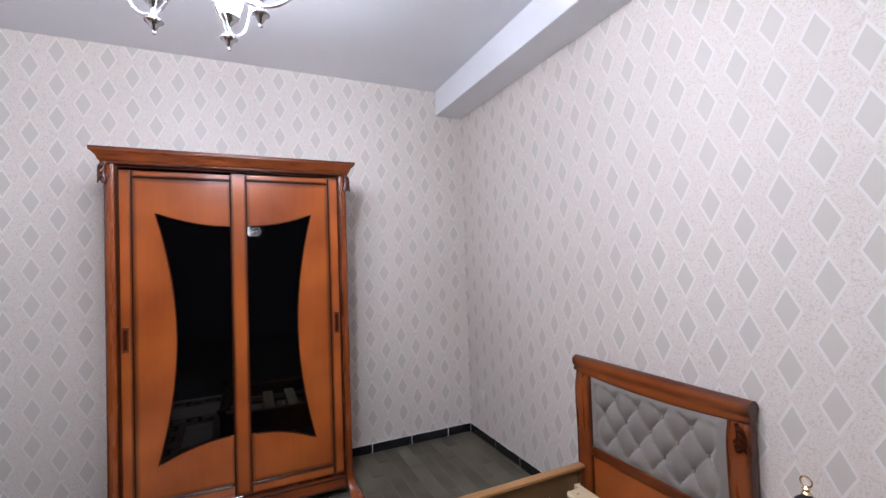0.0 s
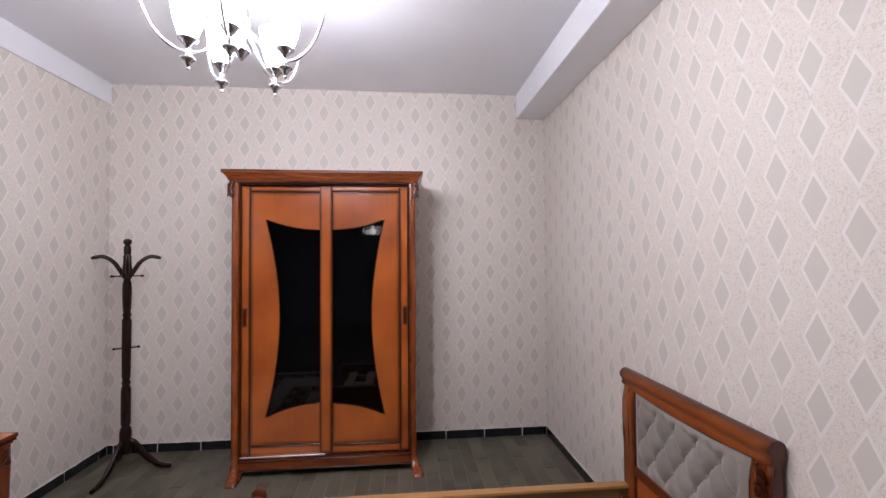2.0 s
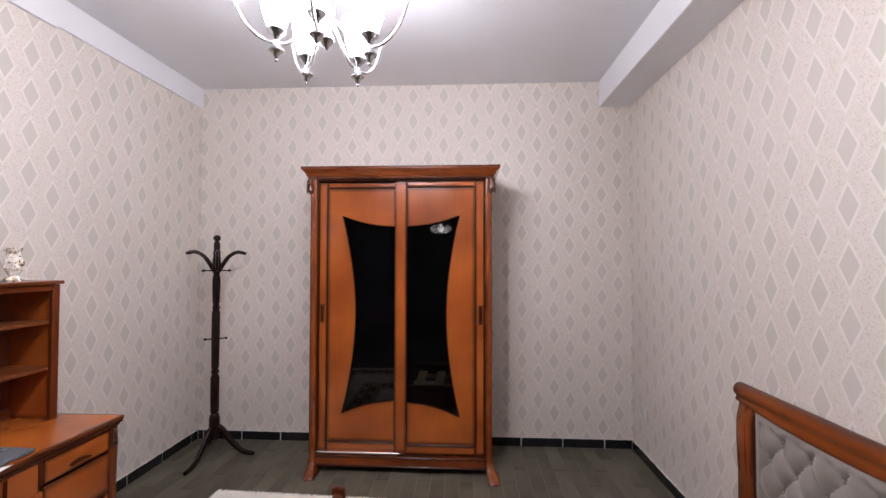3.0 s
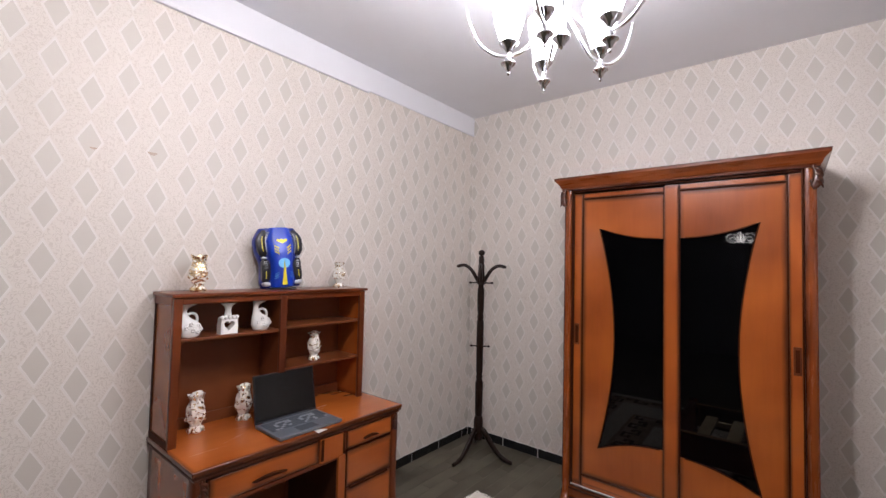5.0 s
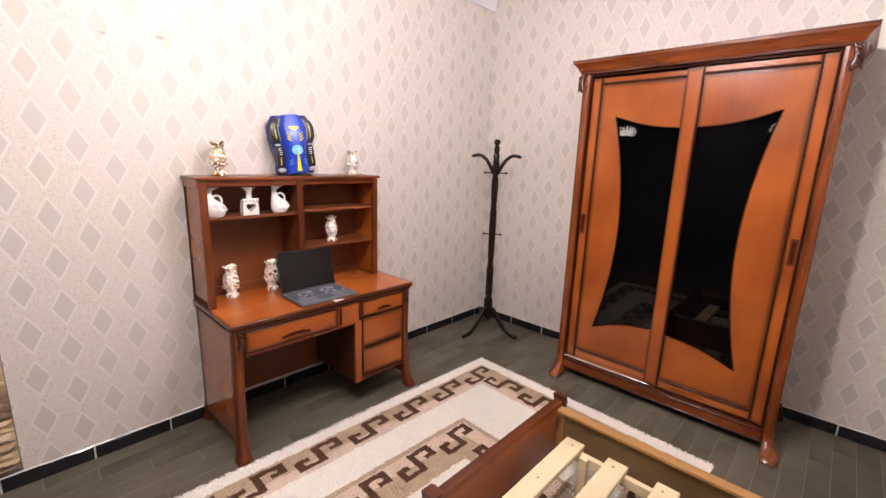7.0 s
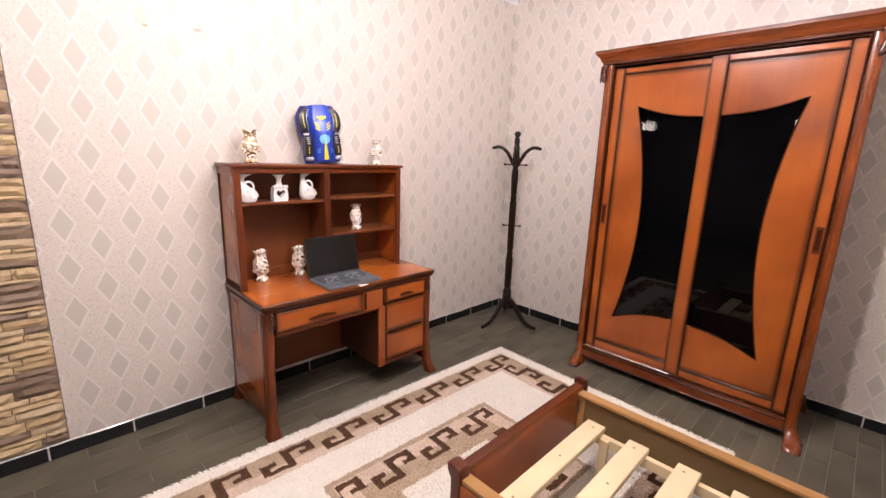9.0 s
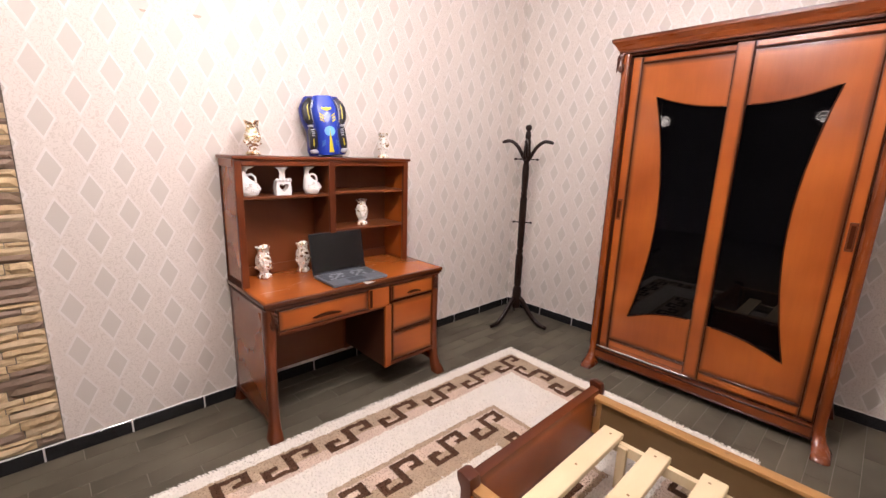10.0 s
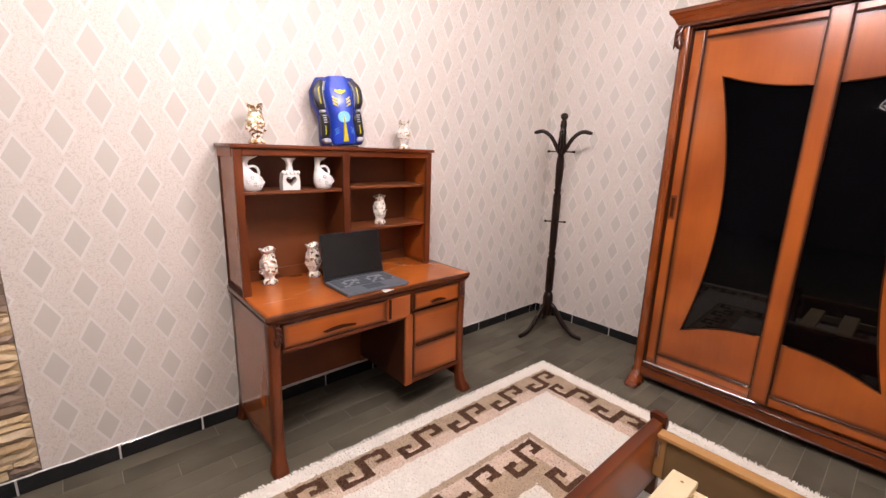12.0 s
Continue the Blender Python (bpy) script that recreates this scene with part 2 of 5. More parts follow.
def lathe(profile, seg=20, at=(0, 0, 0), bm=None):
    """Rings of (radius, z) turned about z."""
    bm2 = bmesh.new()
    rings = []
    for r, z in profile:
        rings.append([bm2.verts.new((at[0] + r * math.cos(2 * math.pi * k / seg), at[1] + r * math.sin(2 * math.pi * k / seg), at[2] + z)) for k in range(seg)])
    for a, b in zip(rings, rings[1:]):
        for k in range(seg):
            bm2.faces.new((a[k], a[(k + 1) % seg], b[(k + 1) % seg], b[k]))
    bm2.faces.new(rings[0][::-1])
    bm2.faces.new(rings[-1])
    return join(bm, bm2)


def tube(points, radius, seg=10, bm=None, flat=1.0):
    """A round bar along points; radius is one number or one per point."""
    bm2 = bmesh.new()
    pts = [Vector(p) for p in points]
    rad = radius if isinstance(radius, (list, tuple)) else [radius] * len(pts)
    rings = []
    side = None
    for i, p in enumerate(pts):
        d = (pts[min(i + 1, len(pts) - 1)] - pts[max(i - 1, 0)]).normalized()
        if side is None:
            side = d.cross(Vector((0, 0, 1)) if abs(d.z) < 0.95 else Vector((1, 0, 0))).normalized()
        side = (side - d * side.dot(d)).normalized()
        up = side.cross(d)
        rings.append([bm2.verts.new(p + (side * math.cos(2 * math.pi * k / seg) * flat + up * math.sin(2 * math.pi * k / seg)) * rad[i]) for k in range(seg)])
    for a, b in zip(rings, rings[1:]):
        for k in range(seg):
            bm2.faces.new((a[k], a[(k + 1) % seg], b[(k + 1) % seg], b[k]))
    bm2.faces.new(rings[0][::-1])
    bm2.faces.new(rings[-1])
    return join(bm, bm2)


def curve_pts(ctrl, n=24):
    """A smooth line through control points (Catmull-Rom)."""
    c = [Vector(p) for p in ctrl]
    c = [c[0] * 2 - c[1]] + c + [c[-1] * 2 - c[-2]]
    out = []
    m = len(c) - 3
    for i in range(n + 1):
        s = i / n * m
        k = min(int(s), m - 1)
        t = s - k
        a, b, d, e = c[k:k + 4]
        out.append(0.5 * (2 * b + (d - a) * t + (2 * a - 5 * b + 4 * d - e) * t * t + (3 * b - a - 3 * d + e) * t ** 3))
    return out


def loft(rings, bm=None, closed=True):
    """Faces between rings of equal length; ends capped."""
    bm2 = bmesh.new()
    rs = [[bm2.verts.new(p) for p in r] for r in rings]
    n = len(rs[0])
    for a, b in zip(rs, rs[1:]):
        for k in range(n if closed else n - 1):
            bm2.faces.new((a[k], a[(k + 1) % n], b[(k + 1) % n], b[k]))
    if closed:
        bm2.faces.new(rs[0][::-1])
        bm2.faces.new(rs[-1])
    return join(bm, bm2)


# ---- setting ----
def setting(name, bm, material, label, category):
    return tagged(finish(name, bm, material), label, category, kind="structure")


setting("wall_back", box(XL - 0.15, XR + 0.15, YB, YB + 0.15, -0.1, ZC + 0.1), M_PAPER_B, "cream wallpaper wall with grey diamond pattern", "wall")
setting("wall_right", box(XR, XR + 0.15, YF - 0.15, YB, -0.1, ZC + 0.1), M_PAPER_R, "cream wallpaper wall with grey diamonds behind the bed", "wall")
setting("wall_left", box(XL - 0.15, XL, STONE_Y, YB, -0.1, 2.905), M_PAPER_L, "cream wallpaper wall with grey diamonds behind the desk", "wall")
setting("wall_stone_backing", box(XL - 0.15, XL - 0.012, YS, STONE_Y, -0.1, ZC), M_GROUT, "wall clad with split stone strips", "wall")
# The next three walls are unseen, added to close off the showroom.
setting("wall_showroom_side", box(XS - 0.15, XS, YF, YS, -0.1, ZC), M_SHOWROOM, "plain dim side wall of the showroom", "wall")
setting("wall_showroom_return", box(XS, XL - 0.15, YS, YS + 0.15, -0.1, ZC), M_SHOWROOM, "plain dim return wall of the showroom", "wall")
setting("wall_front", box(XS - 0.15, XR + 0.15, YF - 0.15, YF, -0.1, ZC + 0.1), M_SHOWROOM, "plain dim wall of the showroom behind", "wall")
setting("ceiling", box(XS - 0.15, XR + 0.15, YF - 0.15, YB + 0.15, ZC, ZC + 0.1), M_PAINT, "white painted plaster ceiling", "ceiling")
setting("beam_right", box(1.812, XR, YF, YB, 2.862, ZC, 0.006), M_PAINT, "white painted ceiling beam along the wall", "beam")
setting("beam_left", box(XL - 0.15, XL + 0.012, STONE_Y, YB, 2.9, ZC, 0.005), M_PAINT, "white painted band under the ceiling", "beam")
setting("trim", box(XL - 0.001, XL + 0.02, 0.35, 2.17, 2.884, 2.9055, 0.003), M_PAINT, "loose white strip under the painted band", "trim")
floor = setting("floor", box(XS - 0.15, XR + 0.15, YF - 0.15, YB + 0.15, -0.1, -0.0016), M_GROUT, "floor of grey-brown wood-look plank tiles", "floor")


# ---- carved ornament ----
def scroll(at, u, v, n, size, turn=1.0):
    """An acanthus curl: a stem that runs down and winds into a volute, with three leaves. u, v: the plane; n: towards the viewer."""
    at, u, v, n = Vector(at), Vector(u), Vector(v), Vector(n)
    pts, rad = [], []
    for k in range(26):
        t = k / 25
        if t < 0.55:
            q = t / 0.55
            p = u * (0.10 * math.sin(q * 3.1) * turn) + v * (0.55 - 0.75 * q)
        else:
            q = (t - 0.55) / 0.45
            a = -math.pi / 2 + q * 4.6
            rr = 0.17 * (1 - 0.72 * q)
            p = u * (turn * (rr * math.cos(a) + 0.004)) + v * (-0.03 - 0.0 + rr * math.sin(a))
        pts.append(at + (p * size) + n * (0.05 * size))
        rad.append(size * (0.045 + 0.055 * math.sin(math.pi * min(1, t * 1.15))))
    bm = tube(pts, rad, 8)
    for k, (b0, ln) in enumerate(((0.45, 0.30), (0.26, 0.34), (0.05, 0.30))):
        c = curve_pts([at + (v * b0) * size + n * 0.03 * size, at + (u * (0.16 * turn) + v * (b0 - 0.06)) * size + n * 0.10 * size, at + (u * (0.27 * turn) + v * (b0 - ln)) * size + n * 0.03 * size], 8)
        bm = tube(c, [size * w for w in (0.03, 0.05, 0.065, 0.07, 0.07, 0.06, 0.045, 0.03, 0.01)], 8, bm)
    return bm


# ---- wardrobe ----
def outline_fill(outer, inner, y0, y1):
    """A board in the xz plane between y0 and y1 with an outline and one hole."""
    bm = bmesh.new()
    loops = []
    for pts in (outer, inner):
        vs = [bm.verts.new((x, y0, z)) for x, z in pts]
        loops += [bm.edges.new((vs[i], vs[(i + 1) % len(vs)])) for i in range(len(vs))]
    bmesh.ops.triangle_fill(bm, use_beauty=True, use_dissolve=False, edges=loops)
    r = bmesh.ops.extrude_face_region(bm, geom=bm.faces[:])
    for v in r["geom"]:
        if isinstance(v, bmesh.types.BMVert):
            v.co.y = y1
    return bm


def glass_outline(n=14):
    """Half of the hourglass pane, from the middle stile outwards: (distance from the stile, height)."""
    top = [(0.0 + 0.391 * s, 1.815 + 0.078 * s ** 2.1) for s in (i / n for i in range(n + 1))]
    side = [(0.391 - 0.098 * math.sin(math.pi * s) ** 0.9 - 0.0 * s, 1.893 - 1.475 * s) for s in (i / n for i in range(1, n))]
    bottom = [(0.391 * (1 - s), 0.418 + 0.097 * (1 - (1 - s) ** 2.1)) for s in (i / n for i in range(n + 1))]
    return top + side + bottom


def make_wardrobe():
    w = thing("wardrobe", (0.2, 3.26, 0), "cherry wood wardrobe with two sliding doors and black glass panes", "wardrobe")
    X, Y = 0.2, 3.26
    fx = 0.675
    yf, yb = 2.995 - Y, 3.50 - Y
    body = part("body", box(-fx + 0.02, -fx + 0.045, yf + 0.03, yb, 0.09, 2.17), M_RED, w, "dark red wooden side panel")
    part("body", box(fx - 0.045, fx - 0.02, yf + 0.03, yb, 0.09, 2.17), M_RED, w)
    part("back_panel", box(-fx + 0.045, fx - 0.045, yb - 0.012, yb, 0.09, 2.17), M_INNER, w)
    part("bottom_panel", box(-fx + 0.045, fx - 0.045, yf + 0.09, yb - 0.012, 0.10, 0.125), M_INNER, w)
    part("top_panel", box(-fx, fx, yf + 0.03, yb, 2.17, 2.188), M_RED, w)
    for s in (-1, 1):
        # post that flares into a sabre foot
        rings = []
        for z, out, fwd, wd in ((2.17, 0, 0, 0.052), (0.30, 0, 0, 0.052), (0.13, 0.0, 0.0, 0.052), (0.10, 0.001, 0.002, 0.052), (0.07, 0.003, 0.010, 0.052), (0.045, 0.006, 0.026, 0.054), (0.026, 0.010, 0.046, 0.058), (0.018, 0.013, 0.062, 0.062), (0.003, 0.014, 0.066, 0.064), (0.0, 0.013, 0.064, 0.062)):
            out = out * (3.6 if s > 0 else 0.0)
            xo, xi = s * (fx + out), s * (fx + out - wd * (1.0 + 4.5 * fwd))
            a, b2 = yf - fwd * 1.85, yf - fwd * 0.75 + 0.06
            r = 0.012 + fwd * 0.12
            rings.append([(xo - s * r, a, z), (xo, a + r, z), (xo, b2, z), (xi, b2, z), (xi, a + r * 0.5, z), (xi + s * r * 0.5, a, z)])
        part("post", loft(rings), M_POST_XZ, w, "turned-out corner post of dark cherry wood", True)
        part("bead", box(s * (fx - 0.058) - 0.004, s * (fx - 0.058) + 0.004, yf + 0.004, yf + 0.05, 0.14, 2.16, 0.003), M_BURN, w)
        rear = [[(s * (fx - 0.05), yb - 0.06, 0.1), (s * fx, yb - 0.06, 0.1), (s * fx, yb, 0.1), (s * (fx - 0.05), yb, 0.1)],
                [(s * (fx - 0.04), yb - 0.05, 0.0), (s * (fx + 0.02), yb - 0.05, 0.0), (s * (fx + 0.02), yb, 0.0), (s * (fx - 0.04), yb, 0.0)]]
        part("rear_foot", loft(rear), M_RED, w)
        # carved leaf on the shoulder of the post
        leaf = scroll((s * (fx - 0.016), yf - 0.001, 2.09), (1, 0, 0), (0, 0, 1), (0, -1, 0), 0.15, s)
        part("carving", leaf, M_CARVED, w, "small carved leaf in dark wood", True)
    # cornice: a moulded profile mitred round three sides
    prof = [(0.0, 2.165), (0.012, 2.165), (0.014, 2.178), (0.022, 2.186), (0.030, 2.205), (0.046, 2.224), (0.056, 2.232), (0.058, 2.252), (0.0, 2.252)]
    rings = []
    for cx, cy, sx, sy in ((-fx, yb, -1, 0), (-fx, yf, -1, -1), (fx, yf, 1, -1), (fx, yb, 1, 0)):
        rings.append([(cx + sx * o, cy + sy * o * 0.8, z) for o, z in prof])
    part("cornice", loft(rings), M_CORNICE, w, "moulded cherry cornice with dark rim")
    part("cornice_top", box(-fx, fx, yf, yb, 2.235, 2.25), M_RED_H, w)
    part("cornice_bead", box(-fx + 0.05, fx - 0.05, yf + 0.012, yf + 0.03, 2.15, 2.166, 0.004), M_BURN, w)
    # plinth with the sliding track
    part("plinth", box(-fx + 0.045, fx - 0.045, yf + 0.008, yf + 0.03, 0.050, 0.142, 0.005), M_CORNICE, w)
    part("plinth_bead", box(-fx + 0.045, fx - 0.045, yf + 0.003, yf + 0.014, 0.112, 0.123, 0.005, 3), M_BEAD, w, smooth=True)
    part("plinth_lip", box(-fx + 0.045, fx - 0.045, yf + 0.002, yf + 0.012, 0.047, 0.060, 0.006, 3), M_BEAD, w, smooth=True)
    part("track", box(-fx + 0.06, 0.0, yf - 0.001, yf + 0.045, 0.1425, 0.158, 0.007, 4), M_ALU, w, "bright aluminium sliding track", True)
    # doors
    for s, x0, x1, dy in ((-1, -0.62, 0.0, 0.05), (1, -0.037, 0.62, 0.018)):
        yd = yf + dy
        door = part("door", box(x0, x1, yd + 0.016, yd + 0.022, 0.15, 2.145), M_INNER, w, "sliding door with curved black glass pane")
        edge = -0.036 if s < 0 else 0.048
        gl = [(edge + s * d * (1.036 if s < 0 else 1.0), z) for d, z in glass_outline()]
        if s < 0:
            stiles = ((x0, x0 + 0.060),)
            px0, px1 = x0 + 0.068, -0.035
        else:
            stiles = ((-0.037, 0.046), (x1 - 0.060, x1))
            px0, px1 = 0.048, x1 - 0.068
        for a, b2 in stiles:
            part("stile", box(a, b2, yd - 0.006, yd + 0.016, 0.15, 2.145, 0.005), M_STILE_XZ, door)
        inner = [(min(max(x, px0 + 0.0015), px1 - 0.0015), z) for x, z in gl]
        part("panel", outline_fill([(px0, 0.217), (px1, 0.217), (px1, 2.098), (px0, 2.098)], inner, yd, yd + 0.015), M_PANEL_XZ, door)
        part("rail", box(px0, px1, yd - 0.003, yd + 0.015, 2.110, 2.143, 0.004), M_RAIL_XZ, door)
        part("rail", box(px0, px1, yd - 0.003, yd + 0.015, 0.152, 0.205, 0.004), M_RAIL_XZ, door)
        for z in (2.098, 0.205):
            part("bead", box(px0, px1, yd - 0.004, yd + 0.012, z, z + 0.012, 0.0055, 3), M_BEAD if z < 1 else M_BURN, door, smooth=True)
        if s < 0:
            part("bead", box(x0 + 0.060, x0 + 0.068, yd - 0.004, yd + 0.012, 0.152, 2.143, 0.003), M_BURN, door)
            part("bead", box(px1 - 0.012, px1 + 0.002, yd - 0.006, yd + 0.010, 0.152, 2.143, 0.003), M_BURN, door)
        else:
            part("bead", box(x1 - 0.068, x1 - 0.060, yd - 0.004, yd + 0.012, 0.152, 2.143, 0.003), M_BURN, door)
            part("bead", box(0.0465, 0.0525, yd - 0.004, yd + 0.0121, 0.152, 2.143, 0.0025), M_BURN, door)
        glass = prism(inner, "y", yd + 0.008, yd + 0.0145)
        part("pane", glass, M_GLASS, door, "glossy black glass pane")
        edge_pts = [(x, yd - 0.0005, z) for x, z in inner]
        keep = [p for p in edge_pts if abs(p[0] - edge) > 0.006]
        part("pane_bead", tube(keep, 0.0042, 6), M_BURN, door, smooth=True)
        hx = x0 + 0.029 if s < 0 else x1 - 0.028
        hnd = part("handle", box(hx - 0.017, hx + 0.017, yd - 0.009, yd - 0.004, 1.09, 1.235, 0.004), M_RED, door, "recessed dark wooden pull")
        part("recess", box(hx - 0.009, hx + 0.009, yd - 0.0105, yd - 0.0085, 1.105, 1.22, 0.0008), M_BURN, hnd)
    return w


make_wardrobe()


# ---- desk with hutch ----
def make_desk():
    ox, oy = -1.37, 1.445
    d = thing("desk", (ox, oy, 0), "cherry wood writing desk with drawers and carved legs", "desk")
    x_b, x_f = -1.65 - ox, -1.095 - ox
    y0, y1 = 0.85 - oy, 2.04 - oy
    top = part("desktop", box(x_b, x_f, y0, y1, 0.735, 0.757, 0.006, 3), M_TOP_XY, d, "polished orange-brown desktop", True)
    part("moulding", box(x_b + 0.004, x_f - 0.004, y0 + 0.004, y1 - 0.004, 0.722, 0.7352, 0.005), M_BURN, top)
    part("moulding", box(x_b + 0.008, x_f - 0.012, y0 + 0.012, y1 - 0.012, 0.709, 0.7225, 0.005), M_RED_H, top)
    fx = x_f - 0.014
    for s, ys in ((-1, y0 + 0.012), (1, y1 - 0.016)):
        # front leg: a pillar that swells into a carved foot
        rings = []
        for z, out, fwd, wd in ((0.71, 0.0, 0.0, 0.05), (0.62, 0.0, 0.002, 0.052), (0.45, 0, -0.002, 0.046), (0.25, 0.001, 0.0, 0.044), (0.12, 0.006, 0.010, 0.046), (0.06, 0.014, 0.024, 0.054), (0.03, 0.026, 0.046, 0.066), (0.012, 0.030, 0.056, 0.07), (0.0, 0.028, 0.054, 0.068)):
            yo, yi = ys + s * out, ys + s * (out - wd)
            a, b = fx + fwd, fx + fwd - wd
            r = 0.010
            rings.append([(a, yo - s * r, z), (a - r, yo, z), (b, yo, z), (b, yi, z), (a - r, yi, z), (a, yi + s * r, z)])
        part("leg", loft(rings), M_RED, d, "sabre leg with carved foot", True)
        carve = scroll((fx - 0.002, ys - s * 0.024, 0.645), (0, 1, 0), (0, 0, 1), (1, 0, 0), 0.12, -s)
        part("carving", carve, M_CARVED, d, smooth=True)
        # rear leg
        rear = []
        for z, back in ((0.71, 0), (0.15, 0), (0.06, -0.008), (0.0, -0.02)):
            rear.append([(x_b + 0.05, ys, z), (x_b + 0.01, ys + s * -back, z), (x_b + 0.01, ys - s * 0.04, z), (x_b + 0.05, ys - s * 0.04, z)])
        part("rear_leg", loft(rear), M_RED, d)
        part("side_panel", box(x_b + 0.05, fx - 0.045, min(ys, ys - s * 0.018), max(ys, ys - s * 0.018), 0.10, 0.709), M_SIDE_XZ, d, "flat cherry side panel")
        part("side_rail", box(x_b + 0.05, fx - 0.045, min(ys + s * 0.003, ys - s * 0.02), max(ys + s * 0.003, ys - s * 0.02), 0.075, 0.103, 0.004), M_RED_H, d)
    part("modesty_panel", box(x_b + 0.045, x_b + 0.06, y0 + 0.06, y1 - 0.06, 0.13, 0.70), M_INNER, d)
    part("modesty_stile", box(x_b + 0.06, x_b + 0.07, 0.125, 0.165, 0.13, 0.70), M_INNER, d)
    # drawer row under the top
    ya, yb_ = y0 + 0.075, y1 - 0.075
    ped = 1.625 - oy
    part("apron", box(fx - 0.035, fx - 0.012, ya - 0.004, yb_ + 0.004, 0.575, 0.709), M_RED_H, d)
    part("drawer_case", box(x_b + 0.07, fx - 0.035, ya, yb_, 0.60, 0.705), M_INNER, d)

    def pull(yc, z, half, parent):
        pts = [(yc - half + 2 * half * t, z + 0.012 * math.sin(math.pi * t)) for t in (i / 14 for i in range(15))]
        low = [(yc + half - 2 * half * t, z - 0.006 + 0.004 * math.sin(math.pi * t)) for t in (i / 14 for i in range(1, 14))]
        part("handle", prism(pts + low, "x", fx - 0.004, fx + 0.012, 0.003), M_BURN, parent, "dark carved pull")

    def drawer(a, b, z0, z1, half=0.0, hz=None):
        o = part("drawer", box(fx - 0.02, fx - 0.002, a, b, z0, z1, 0.006, 3), M_DRAWER_YZ, d, smooth=True)
        if half:
            pull((a + b) / 2, hz if hz else (z0 + z1) / 2 - 0.01, half, o)
        return o

    drawer(ya, 1.455 - oy, 0.592, 0.700, 0.085, 0.625)
    blk = part("block", box(fx - 0.022, fx + 0.002, 1.465 - oy, 1.61 - oy, 0.580, 0.704, 0.005), M_CHERRY, d)
    part("groove", box(fx - 0.003, fx + 0.0045, 1.468 - oy, 1.484 - oy, 0.594, 0.702, 0.002), M_BURN, blk)
    part("groove", box(fx - 0.003, fx + 0.0045, 1.604 - oy, 1.618 - oy, 0.594, 0.702, 0.002), M_BURN, blk)
    drawer(ped + 0.012, yb_, 0.604, 0.700, 0.055, 0.632)
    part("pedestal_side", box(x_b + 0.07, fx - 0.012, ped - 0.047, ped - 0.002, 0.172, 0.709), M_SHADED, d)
    part("pedestal_edge", box(fx - 0.012, fx + 0.006, ped - 0.050, ped - 0.002, 0.172, 0.585, 0.005), M_CHERRY, d)
    part("pedestal_box", box(x_b + 0.07, fx - 0.012, ped, yb_ + 0.005, 0.185, 0.60), M_RED_H, d)
    part("pedestal_base", box(x_b + 0.07, fx - 0.002, ped, yb_ + 0.02, 0.172, 0.196, 0.004), M_RED_H, d)
    drawer(ped + 0.012, yb_, 0.402, 0.590)
    drawer(ped + 0.012, yb_, 0.204, 0.390)
    o = part("finger_pull", box(fx - 0.004, fx + 0.010, ped + 0.03, yb_ - 0.03, 0.389, 0.403, 0.005), M_BURN, d)
    part("lower_front_rail", box(fx - 0.02, fx - 0.004, ya, ped - 0.02, 0.568, 0.588, 0.004), M_RED_H, d)

    # hutch
    h = thing("desk_hutch", (ox, oy, 0.757), "cherry wood shelf hutch standing on the desk", "shelf")
    hx0, hx1 = -1.648 - ox, -1.40 - ox
    a, b = 0.862 - oy, 1.972 - oy
    H = 0.70
    for s, yy in ((1, a), (-1, b)):
        lo, hi = min(yy, yy + s * 0.02), max(yy, yy + s * 0.02)
        part("side_panel", box(hx0, hx1 - 0.02, lo, hi, 0.0, H - 0.02), M_SIDE_XZ, h)
        lo, hi = min(yy - s * 0.004, yy + s * 0.034), max(yy - s * 0.004, yy + s * 0.034)
        part("stile", box(hx1 - 0.022, hx1, lo, hi, 0.0, H - 0.02, 0.005), M_RED, h)
        part("bead", box(hx0, hx1 - 0.02, min(yy - s * 0.005, yy), max(yy - s * 0.005, yy), 0.0, 0.03, 0.002), M_BURN, h)
        part("bead", box(hx0, hx0 + 0.02, min(yy - s * 0.004, yy), max(yy - s * 0.004, yy), 0.03, H - 0.02, 0.0015), M_BURN, h)
    for s, yy in ((1, a), (-1, b)):
        lo, hi = min(yy - s * 0.006, yy + s * 0.004), max(yy - s * 0.006, yy + s * 0.004)
        part("side_cap", box(hx0 + 0.004, hx1 - 0.026, lo, hi, H - 0.058, H - 0.0185, 0.003), M_CHERRY_H, h)
    part("top_board", box(hx0 - 0.002, hx1 + 0.012, a - 0.016, b + 0.016, H - 0.018, H, 0.005), M_RED_H, h, smooth=True)
    part("top_rail", box(hx1 - 0.018, hx1 - 0.002, a + 0.034, b - 0.034, H - 0.05, H - 0.018, 0.004), M_RED_H, h)
    part("back_panel", box(hx0, hx0 + 0.01, a + 0.02, b - 0.02, 0.0, H - 0.018), M_INNER, h)
    part("back_rail", box(hx0 + 0.01, hx0 + 0.022, a + 0.02, b - 0.02, 0.0, 0.055, 0.003), M_INNER, h)
    dv = 1.402 - oy
    part("divider", box(hx0 + 0.022, hx1 - 0.012, dv - 0.009, dv + 0.009, 0.055, H - 0.018), M_INNER, h)
    part("divider_post", box(hx1 - 0.016, hx1 + 0.002, dv - 0.02, dv + 0.02, 0.25, H - 0.02, 0.005), M_RED, h)
    part("shelf", box(hx0 + 0.01, hx1 - 0.02, a + 0.02, dv - 0.009, 0.472, 0.488, 0.003), M_INNER, h)
